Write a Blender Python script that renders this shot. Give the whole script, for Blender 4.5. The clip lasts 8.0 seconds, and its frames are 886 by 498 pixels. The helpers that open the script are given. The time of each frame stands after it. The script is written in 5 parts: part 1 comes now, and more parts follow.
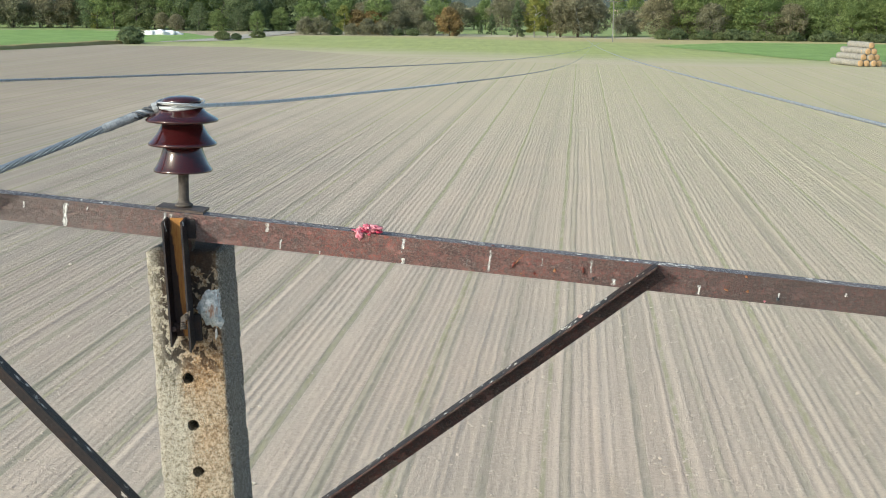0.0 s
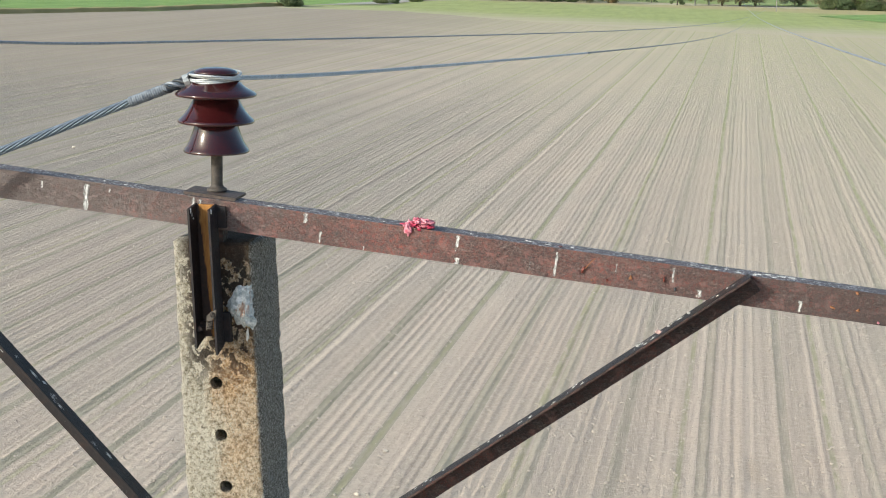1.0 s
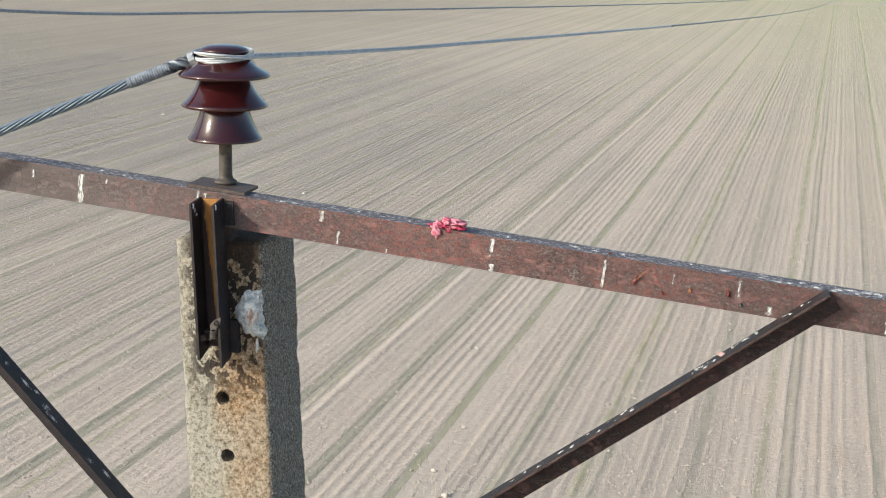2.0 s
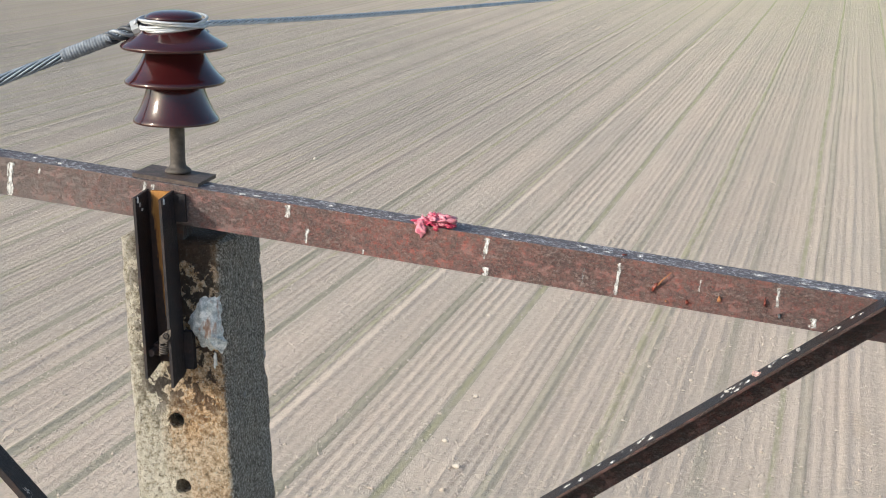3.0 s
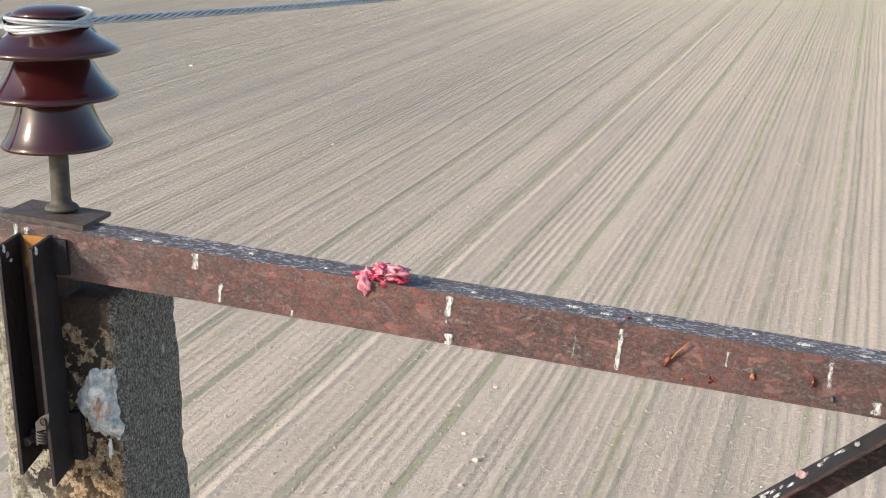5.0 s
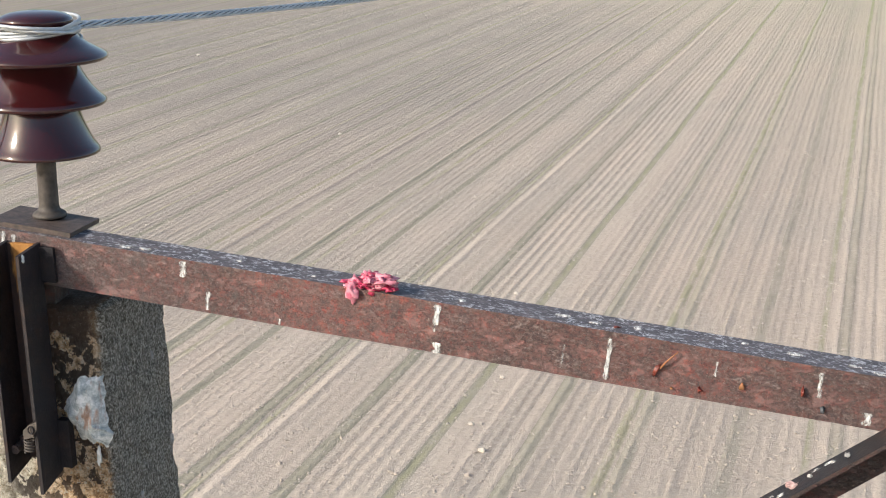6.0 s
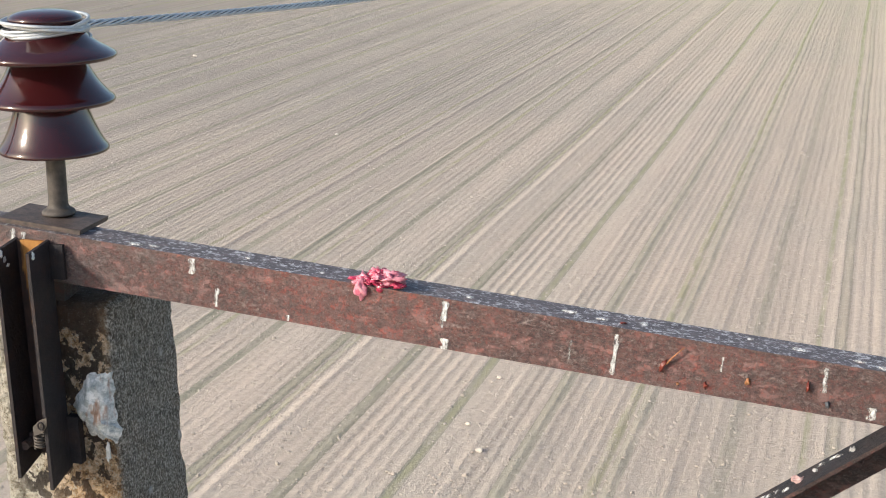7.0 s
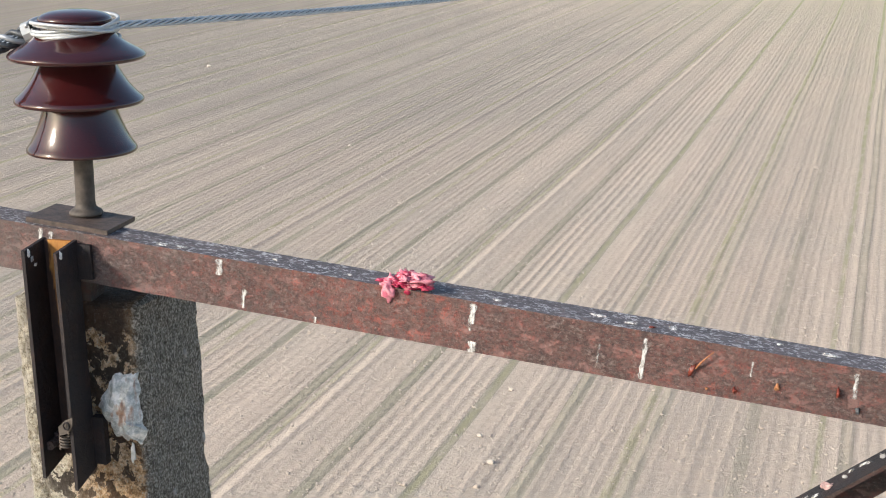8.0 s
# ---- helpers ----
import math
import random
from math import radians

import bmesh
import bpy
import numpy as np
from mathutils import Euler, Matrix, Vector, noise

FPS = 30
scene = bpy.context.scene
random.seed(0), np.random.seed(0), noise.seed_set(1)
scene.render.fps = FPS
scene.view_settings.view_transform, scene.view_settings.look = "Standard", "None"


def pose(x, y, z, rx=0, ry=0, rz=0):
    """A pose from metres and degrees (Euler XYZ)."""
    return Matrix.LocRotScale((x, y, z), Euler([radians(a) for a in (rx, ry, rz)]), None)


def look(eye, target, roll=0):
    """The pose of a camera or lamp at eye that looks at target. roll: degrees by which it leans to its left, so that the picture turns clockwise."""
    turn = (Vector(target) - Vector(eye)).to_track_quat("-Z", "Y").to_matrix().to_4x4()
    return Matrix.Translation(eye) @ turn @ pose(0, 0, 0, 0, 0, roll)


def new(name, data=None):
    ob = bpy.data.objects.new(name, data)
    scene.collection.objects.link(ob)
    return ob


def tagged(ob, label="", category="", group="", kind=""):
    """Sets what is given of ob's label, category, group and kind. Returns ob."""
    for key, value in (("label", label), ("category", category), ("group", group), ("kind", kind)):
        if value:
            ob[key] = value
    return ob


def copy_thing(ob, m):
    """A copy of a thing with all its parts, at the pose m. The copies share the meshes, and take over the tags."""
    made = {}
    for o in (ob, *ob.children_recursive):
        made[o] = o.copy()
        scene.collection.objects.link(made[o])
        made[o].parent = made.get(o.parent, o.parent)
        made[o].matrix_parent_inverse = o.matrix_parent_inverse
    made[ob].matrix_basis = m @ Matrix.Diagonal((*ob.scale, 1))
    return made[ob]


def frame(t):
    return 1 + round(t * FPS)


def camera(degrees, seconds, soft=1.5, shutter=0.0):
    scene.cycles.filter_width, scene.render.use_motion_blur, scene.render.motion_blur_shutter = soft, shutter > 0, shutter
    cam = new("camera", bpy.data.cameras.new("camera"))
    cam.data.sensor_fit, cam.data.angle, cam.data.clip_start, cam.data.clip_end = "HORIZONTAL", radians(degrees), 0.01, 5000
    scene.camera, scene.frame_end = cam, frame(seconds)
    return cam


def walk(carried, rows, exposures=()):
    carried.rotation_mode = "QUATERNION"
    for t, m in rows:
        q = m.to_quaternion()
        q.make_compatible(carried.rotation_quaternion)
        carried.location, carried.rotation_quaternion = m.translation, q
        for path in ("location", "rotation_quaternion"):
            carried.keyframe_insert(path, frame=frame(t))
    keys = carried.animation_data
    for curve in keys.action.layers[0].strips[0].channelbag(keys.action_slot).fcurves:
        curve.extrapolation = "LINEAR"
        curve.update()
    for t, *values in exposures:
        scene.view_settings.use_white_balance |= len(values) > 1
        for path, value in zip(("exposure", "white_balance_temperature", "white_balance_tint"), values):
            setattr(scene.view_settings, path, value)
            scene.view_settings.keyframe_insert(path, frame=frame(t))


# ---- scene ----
# ---- camera ----
cam = camera(34.83, 8.0, soft=1.0)
walk(cam, [
    (0.0, pose(1.106, -4.333, 11.157, 79.87, -0.63, 1.93)),
    (0.2, pose(1.137, -4.180, 11.153, 79.60, -0.68, 2.37)),
    (0.5, pose(1.183, -3.950, 11.147, 78.99, -0.74, 3.95)),
    (0.7, pose(1.244, -3.871, 11.149, 78.82, -0.94, 5.79)),
    (1.0, pose(1.335, -3.754, 11.151, 78.41, -1.25, 8.30)),
    (1.5, pose(1.406, -3.517, 11.153, 77.67, -1.54, 11.03)),
    (3.0, pose(1.349, -2.756, 11.105, 75.64, -1.03, 12.46)),
    (3.5, pose(1.325, -2.529, 11.110, 74.41, -0.64, 12.67)),
    (4.0, pose(1.314, -2.340, 11.097, 73.67, -0.41, 12.90)),
    (4.5, pose(1.311, -2.162, 11.058, 73.59, -0.38, 13.01)),
    (4.6, pose(1.312, -2.144, 11.059, 73.49, -0.37, 13.06)),
    (4.7, pose(1.314, -2.127, 11.060, 73.55, -0.35, 13.07)),
    (4.8, pose(1.316, -2.109, 11.061, 74.01, -0.33, 13.11)),
    (4.9, pose(1.317, -2.092, 11.062, 74.82, -0.32, 13.23)),
    (5.0, pose(1.319, -2.074, 11.063, 74.93, -0.30, 13.24)),
    (5.2, pose(1.331, -2.060, 11.076, 74.80, -0.29, 13.50)),
    (6.5, pose(1.345, -2.043, 11.090, 74.44, -0.17, 13.53)),
    (7.0, pose(1.331, -2.067, 11.088, 74.49, -0.19, 13.39)),
    (7.5, pose(1.313, -2.072, 11.088, 74.50, -0.23, 13.58)),
    (8.0, pose(1.305, -2.072, 11.072, 74.97, -0.51, 13.96)),
], [(0.0, 0.43, 6380, 0), (1.5, 0.47, 6400, 3), (3.5, 0.52, 6480, 6), (8.0, 0.58, 6610, 8)])

# ---- world and sun ----
SUN_TO = Vector((-0.70, -0.55, 0.46)).normalized()
world = bpy.data.worlds.new("sky")
scene.world = world
world.use_nodes = True
wn = world.node_tree.nodes
sky = wn.new("ShaderNodeTexSky")
sky.sky_type = "NISHITA"
sky.sun_disc = False
sky.sun_elevation = math.asin(SUN_TO.z)
sky.sun_rotation = math.atan2(SUN_TO.x, SUN_TO.y)
sky.air_density, sky.dust_density, sky.ozone_density = 1.0, 2.5, 1.0
wn["Background"].inputs["Strength"].default_value = 0.15
world.node_tree.links.new(sky.outputs["Color"], wn["Background"].inputs["Color"])
sun_data = bpy.data.lights.new("sun", "SUN")
sun_data.energy, sun_data.angle, sun_data.color = 3.0, radians(5), (1.0, 0.935, 0.86)
sun = new("sun", sun_data)
sun.matrix_world = look(SUN_TO * 50, (0, 0, 0))

ZB = 10.5          # height of the crossarm's reference line above the field
TILT = 0.094       # the crossarm drops to one side, metres a metre
LEAN = -0.066      # the shaft leans: sideways shift a metre of height
NOD = 0.060        # and towards the field's near side


# ---- material helpers ----
def material(name, rough=0.8, metal=0.0, spec=0.5):
    m = bpy.data.materials.new(name)
    m.use_nodes = True
    p = m.node_tree.nodes["Principled BSDF"]
    p.inputs["Roughness"].default_value = rough
    p.inputs["Metallic"].default_value = metal
    p.inputs["Specular IOR Level"].default_value = spec
    return m


def node(m, kind, **values):
    n = m.node_tree.nodes.new(kind)
    for key, value in values.items():
        n.inputs[key].default_value = value
    return n


def wire(m, a, b):
    m.node_tree.links.new(a, b)


def shader(m):
    return m.node_tree.nodes["Principled BSDF"]


def coords(m, scale=(1, 1, 1), which="Object"):
    tc = m.node_tree.nodes.new("ShaderNodeTexCoord")
    mp = node(m, "ShaderNodeMapping", Scale=scale)
    wire(m, tc.outputs[which], mp.inputs["Vector"])
    return mp.outputs["Vector"]


def noise_of(m, vec, scale, detail=6.0, rough=0.6, distort=0.0):
    n = node(m, "ShaderNodeTexNoise", Scale=scale, Detail=detail, Roughness=rough, Distortion=distort)
    wire(m, vec, n.inputs["Vector"])
    return n.outputs["Fac"]


def ramp(m, fac, stops):
    r = m.node_tree.nodes.new("ShaderNodeValToRGB")
    els = r.color_ramp.elements
    while len(els) < len(stops):
        els.new(0.5)
    for e, (at, col) in zip(els, stops):
        e.position = at
        e.color = (*col, 1) if len(col) == 3 else col
    wire(m, fac, r.inputs["Fac"])
    return r.outputs["Color"]


def grey(m, fac, lo, hi, a=0.0, b=1.0):
    """Maps fac from lo..hi to a..b, clamped."""
    r = node(m, "ShaderNodeMapRange")
    for k, v in (("From Min", lo), ("From Max", hi), ("To Min", a), ("To Max", b)):
        r.inputs[k].default_value = v
    wire(m, fac, r.inputs["Value"])
    return r.outputs["Result"]


def mix(m, fac, a, b, blend="MIX"):
    n = m.node_tree.nodes.new("ShaderNodeMix")
    n.data_type, n.blend_type = "RGBA", blend
    if isinstance(fac, (int, float)):
        n.inputs[0].default_value = fac
    else:
        wire(m, fac, n.inputs[0])
    for socket, value in ((n.inputs[6], a), (n.inputs[7], b)):
        if isinstance(value, tuple):
            socket.default_value = (*value, 1)
        else:
            wire(m, value, socket)
    return n.outputs[2]


def maths(m, op, a, b=0.0):
    n = m.node_tree.nodes.new("ShaderNodeMath")
    n.operation = op
    for socket, value in ((n.inputs[0], a), (n.inputs[1], b)):
        if isinstance(value, (int, float)):
            socket.default_value = value
        else:
            wire(m, value, socket)
    return n.outputs[0]


def bump(m, height, strength=0.3, distance=0.01):
    n = node(m, "ShaderNodeBump", Strength=strength, Distance=distance)
    wire(m, height, n.inputs["Height"])
    wire(m, n.outputs["Normal"], shader(m).inputs["Normal"])


def axes(m, vec):
    s = m.node_tree.nodes.new("ShaderNodeSeparateXYZ")
    wire(m, vec, s.inputs[0])
    return s.outputs


def finish(m, colour):
    wire(m, colour, shader(m).inputs["Base Color"])
    return m


# ---- materials ----
ROW = 0.27          # spacing of the drilled rows


def soil_material():
    """Dry drilled soil: pale ridges, darker furrows, every thirteenth row a wide ridge with weeds beside it."""
    m = material("dry_soil", 0.95, spec=0.15)
    vec = coords(m)
    x, y, z = axes(m, vec)
    sway = maths(m, "ADD", maths(m, "MULTIPLY", maths(m, "SINE", maths(m, "MULTIPLY", y, 0.21)), 0.022),
                 maths(m, "MULTIPLY", maths(m, "SINE", maths(m, "ADD", maths(m, "MULTIPLY", y, 0.63), 1.0)), 0.010))
    warp = noise_of(m, coords(m, (0.8, 0.004, 0)), 1.0, 3.0, 0.6)
    r = maths(m, "DIVIDE", maths(m, "ADD", maths(m, "ADD", x, sway), maths(m, "MULTIPLY", warp, 0.45)), ROW)
    k = maths(m, "FLOOR", r)
    tri = maths(m, "SUBTRACT", 1.0, maths(m, "ABSOLUTE", maths(m, "SUBTRACT", maths(m, "MULTIPLY", maths(m, "FRACT", r), 2.0), 1.0)))
    dice = m.node_tree.nodes.new("ShaderNodeTexWhiteNoise")
    dice.noise_dimensions = "1D"
    wire(m, k, dice.inputs["W"])
    beat = maths(m, "FLOORED_MODULO", k, 13.0)
    wide_row = maths(m, "COMPARE", beat, 4.0)
    m.node_tree.nodes[-1].inputs[2].default_value = 0.4
    weed_row = maths(m, "MULTIPLY", maths(m, "COMPARE", beat, 3.0), grey(m, tri, 0.2, 0.65))
    m.node_tree.nodes[-3].inputs[2].default_value = 0.4
    along = noise_of(m, coords(m, (2.3, 0.16, 1)), 1.0, 4.0, 0.65)
    clods = noise_of(m, vec, 7.0, 6.0, 0.72)
    crumbs = noise_of(m, vec, 19.0, 5.0, 0.7)
    grain = noise_of(m, vec, 55.0, 4.0, 0.7)
    patches = noise_of(m, vec, 0.05, 4.0, 0.6)
    strong = grey(m, dice.outputs["Value"], 0.15, 0.85, 0.05, 0.30)
    shape = maths(m, "ADD", maths(m, "MULTIPLY", maths(m, "SUBTRACT", tri, 0.5), strong), maths(m, "ADD", maths(m, "ADD", maths(m, "MULTIPLY", along, 0.50), 0.18), maths(m, "MULTIPLY", maths(m, "SUBTRACT", crumbs, 0.5), 0.7)))
    shape = maths(m, "ADD", shape, maths(m, "MULTIPLY", wide_row, 0.22))
    base = ramp(m, shape, [(0.06, (0.335, 0.277, 0.230)), (0.34, (0.470, 0.396, 0.333)), (0.55, (0.530, 0.448, 0.377)), (0.92, (0.645, 0.548, 0.460))])
    tone = ramp(m, dice.outputs["Color"], [(0.2, (0.84, 0.84, 0.855)), (0.5, (1.0, 1.0, 1.0)), (0.8, (1.08, 1.07, 1.07))])
    col = mix(m, 0.6, base, tone, "MULTIPLY")
    col = mix(m, grey(m, clods, 0.51, 0.64, 0.0, 0.55), col, (0.61, 0.525, 0.44))
    col = mix(m, grey(m, clods, 0.46, 0.34, 0.0, 0.5), col, (0.33, 0.278, 0.23))
    col = mix(m, grey(m, grain, 0.58, 0.76, 0.0, 0.45), col, (0.29, 0.243, 0.20))
    col = mix(m, grey(m, crumbs, 0.61, 0.74, 0.0, 0.5), col, (0.64, 0.57, 0.49))
    big = ramp(m, patches, [(0.35, (0.92, 0.94, 0.93)), (0.65, (1.06, 1.03, 0.99))])
    col = mix(m, 0.8, col, big, "MULTIPLY")
    # darkening towards the left, painted in for vignette and shaded ridge sides
    left_shade = grey(m, maths(m, "ADD", x, maths(m, "MULTIPLY", patches, 30.0)), -48.0, -1.0, 0.70, 1.0)
    shade_grey = m.node_tree.nodes.new("ShaderNodeCombineColor")
    for socket in shade_grey.inputs:
        wire(m, left_shade, socket)
    col = mix(m, 1.0, col, shade_grey.outputs[0], "MULTIPLY")
    # further shading painted into the colour of the left middle distance
    edge = maths(m, "ADD", x, maths(m, "MULTIPLY", noise_of(m, vec, 0.12, 4.0, 0.6), 10.0))
    far_left_shade = maths(m, "MULTIPLY", grey(m, edge, 2.0, -14.0), maths(m, "MULTIPLY", grey(m, y, 150.0, 70.0), grey(m, y, 22.0, 62.0)))
    col = mix(m, maths(m, "MULTIPLY", far_left_shade, 0.50), col, (0.235, 0.222, 0.200))
    rolled = grey(m, maths(m, "ADD", y, maths(m, "MULTIPLY", x, 0.8)), 32.0, 120.0, 0.0, 0.62)
    col = mix(m, rolled, col, mix(m, 1.0, (0.500, 0.430, 0.345), shade_grey.outputs[0], "MULTIPLY"))
    weedy = noise_of(m, coords(m, (2.0, 0.45, 1)), 1.6, 5.0, 0.7)
    green = maths(m, "MULTIPLY", weed_row, grey(m, weedy, 0.33, 0.56))
    furrow = maths(m, "COMPARE", maths(m, "FLOORED_MODULO", k, 7.0), 5.0)
    m.node_tree.nodes[-1].inputs[2].default_value = 0.4
    col = mix(m, maths(m, "MULTIPLY", maths(m, "MULTIPLY", furrow, maths(m, "SUBTRACT", 1.0, rolled)), maths(m, "ADD", grey(m, weedy, 0.30, 0.62, 0.08, 0.48), grey(m, x, 0.0, -8.0, 0.0, 0.38))), col, (0.282, 0.270, 0.200))
    band = m.node_tree.nodes.new("ShaderNodeTexWhiteNoise")
    band.noise_dimensions = "1D"
    wire(m, maths(m, "FLOOR", maths(m, "MULTIPLY", r, 0.31)), band.inputs["W"])
    col = mix(m, 0.8, col, ramp(m, band.outputs["Value"], [(0.1, (0.94, 0.94, 0.945)), (0.5, (1.0, 1.0, 1.0)), (0.9, (1.05, 1.05, 1.05))]), "MULTIPLY")
    thin = maths(m, "MULTIPLY", grey(m, weedy, 0.58, 0.78), 0.3)
    green = maths(m, "MAXIMUM", green, thin)
    col = mix(m, maths(m, "MULTIPLY", green, 0.78), col, (0.325, 0.308, 0.195))
    col = mix(m, maths(m, "MULTIPLY", maths(m, "MULTIPLY", weed_row, rolled), grey(m, weedy, 0.25, 0.55, 0.4, 1.0)), col, (0.300, 0.330, 0.160))
    sprouts = maths(m, "MULTIPLY", grey(m, maths(m, "ADD", y, maths(m, "MULTIPLY", x, 3.0)), 40.0, 230.0), grey(m, along, 0.30, 0.62, 0.35, 1.0))
    col = mix(m, maths(m, "MULTIPLY", sprouts, 0.66), col, (0.43, 0.415, 0.235))
    h = maths(m, "ADD", maths(m, "MULTIPLY", shape, 1.1), maths(m, "ADD", maths(m, "MULTIPLY", clods, 1.2), maths(m, "MULTIPLY", grain, 0.45)))
    bump(m, h, 0.6, 0.075)
    return finish(m, col)


def grass_material(name, low, high, scale=0.12, start=None, full=None, dry=None):
    """Grass; with start and full the sward thickens with y from bare soil, and past dry it yellows."""
    m = material(name, 0.9, spec=0.2)
    vec = coords(m)
    x, y, z = axes(m, vec)
    a = noise_of(m, vec, scale, 5.0, 0.65)
    b = noise_of(m, coords(m, (0.6, 0.05, 1)), 1.0, 3.0, 0.6)
    c = noise_of(m, coords(m, (0.03, 0.16, 1)), 1.0, 4.0, 0.6)
    col = ramp(m, a, [(0.3, low), (0.7, high)])
    tone = ramp(m, b, [(0.3, (0.88, 0.88, 0.85)), (0.7, (1.12, 1.08, 1.0))])
    col = mix(m, 0.8, col, tone, "MULTIPLY")
    if start is not None:
        at = maths(m, "ADD", maths(m, "ADD", y, maths(m, "MULTIPLY", x, 0.4)), maths(m, "MULTIPLY", maths(m, "SUBTRACT", c, 0.5), 40.0))
        col = mix(m, grey(m, at, start, full), (0.465, 0.418, 0.300), col)
        col = mix(m, grey(m, at, dry, dry + 14, 0.0, 0.75), col, (0.42, 0.35, 0.20))
    bump(m, noise_of(m, vec, 6.0, 5.0, 0.7), 0.6, 0.15)
    return finish(m, col)


def leaf_material(name, dark, light):
    m = material(name, 0.7, spec=0.25)
    info = m.node_tree.nodes.new("ShaderNodeNewGeometry")
    rand = info.outputs["Random Per Island"]
    obj = m.node_tree.nodes.new("ShaderNodeObjectInfo").outputs["Random"]
    col = ramp(m, rand, [(0.0, dark), (1.0, light)])
    tint = ramp(m, obj, [(0.0, (0.88, 0.93, 0.88)), (0.5, (1.0, 1.0, 1.0)), (1.0, (1.12, 1.05, 0.92))])
    clump = noise_of(m, coords(m), 0.35, 3.0, 0.5)
    tone = ramp(m, clump, [(0.38, (0.82, 0.84, 0.82)), (0.62, (1.12, 1.10, 1.05))])
    col = mix(m, 1.0, mix(m, 1.0, col, tint, "MULTIPLY"), tone, "MULTIPLY")
    # light also passes through the leaves
    thru = m.node_tree.nodes.new("ShaderNodeBsdfTranslucent")
    wire(m, col, thru.inputs["Color"])
    both = m.node_tree.nodes.new("ShaderNodeMixShader")
    both.inputs[0].default_value = 0.42
    wire(m, shader(m).outputs[0], both.inputs[1])
    wire(m, thru.outputs[0], both.inputs[2])
    wire(m, both.outputs[0], m.node_tree.nodes["Material Output"].inputs["Surface"])
    return finish(m, col)


def plain_material(name, low, high, scale, rough=0.8, metal=0.0, spec=0.5, relief=0.3, depth=0.002):
    m = material(name, rough, metal, spec)
    n = noise_of(m, coords(m), scale, 6.0, 0.65)
    if relief:
        bump(m, n, relief, depth)
    return finish(m, ramp(m, n, [(0.3, low), (0.7, high)]))


def rust_material(name, deep=1.0):
    """Old steel: grimy grey-brown skin, red rust patches, wrinkled paint and pitting."""
    m = material(name, 0.6, 0.0, 0.45)
    vec = coords(m)
    drift = noise_of(m, vec, 2.2, 4.0, 0.55)
    broad = noise_of(m, vec, 26.0, 9.0, 0.82, 0.1)
    wrinkle = noise_of(m, coords(m, (0.7, 1, 1.0)), 165.0, 5.0, 0.66, 0.5)
    fine = noise_of(m, vec, 75.0, 7.0, 0.74, 0.1)
    spots = noise_of(m, vec, 260.0, 4.0, 0.6)
    d = deep
    col = ramp(m, broad, [(0.36, (0.080 * d, 0.056 * d, 0.053 * d)), (0.50, (0.138 * d, 0.077 * d, 0.071 * d)), (0.62, (0.190 * d, 0.103 * d, 0.092 * d))])
    red = maths(m, "MULTIPLY", grey(m, fine, 0.49, 0.62), grey(m, drift, 0.38, 0.60, 0.3, 1.0))
    col = mix(m, maths(m, "MULTIPLY", red, 0.85), col, (0.245 * d, 0.058 * d, 0.042 * d))
    col = mix(m, grey(m, spots, 0.44, 0.35, 0.0, 0.75), col, (0.045 * d, 0.044 * d, 0.042 * d))
    crust = grey(m, noise_of(m, coords(m, (0.55, 1, 1.0)), 30.0, 10.0, 0.86, 0.0), 0.46, 0.54)
    crust = maths(m, "MULTIPLY", crust, grey(m, drift, 0.66, 0.42, 0.45, 1.0))
    scaly = ramp(m, wrinkle, [(0.40, (0.022 * d, 0.019 * d, 0.019 * d)), (0.51, (0.064 * d, 0.051 * d, 0.048 * d)), (0.61, (0.190 * d, 0.158 * d, 0.146 * d))])
    col = mix(m, maths(m, "MULTIPLY", crust, 0.74), col, scaly)
    col = mix(m, grey(m, spots, 0.61, 0.68, 0.0, 0.6), col, (0.30 * d, 0.26 * d, 0.235 * d))
    x, y, z = axes(m, vec)
    along = maths(m, "ADD", x, maths(m, "MULTIPLY", maths(m, "SUBTRACT", broad, 0.5), 2.2))
    col = mix(m, grey(m, along, 1.25, 2.0, 0.0, 0.66), col, (0.050 * d, 0.043 * d, 0.042 * d))
    col = mix(m, grey(m, along, 0.50, -0.20, 0.0, 0.80), col, (0.118 * d, 0.101 * d, 0.096 * d))
    wire(m, grey(m, crust, 0.0, 1.0, 0.62, 0.36), shader(m).inputs["Roughness"])
    scales = maths(m, "MULTIPLY", wrinkle, grey(m, crust, 0.0, 1.0, 0.35, 2.2))
    bump(m, maths(m, "ADD", scales, maths(m, "ADD", maths(m, "MULTIPLY", fine, 0.7), maths(m, "MULTIPLY", spots, 0.25))), 0.75, 0.004)
    return finish(m, col)


def grime_material():
    """Top of the steel: slate-grey grime with pale dried droppings worn into it."""
    m = material("grimy_steel_top", 0.6, 0.0, 0.4)
    a = noise_of(m, coords(m, (0.8, 1, 1)), 45.0, 6.0, 0.75, 0.2)
    b = noise_of(m, coords(m, (0.75, 1, 1)), 130.0, 5.0, 0.75, 0.3)
    c = noise_of(m, coords(m, (1, 1, 1)), 3.2, 3.0, 0.5)
    col = ramp(m, a, [(0.32, (0.048, 0.041, 0.045)), (0.55, (0.100, 0.085, 0.092)), (0.75, (0.175, 0.125, 0.112))])
    chalk = maths(m, "MULTIPLY", grey(m, b, 0.52, 0.60), grey(m, c, 0.36, 0.54, 0.28, 1.0))
    col = mix(m, chalk, col, (0.50, 0.50, 0.51))
    bump(m, maths(m, "ADD", a, b), 0.4, 0.002)
    return finish(m, col)


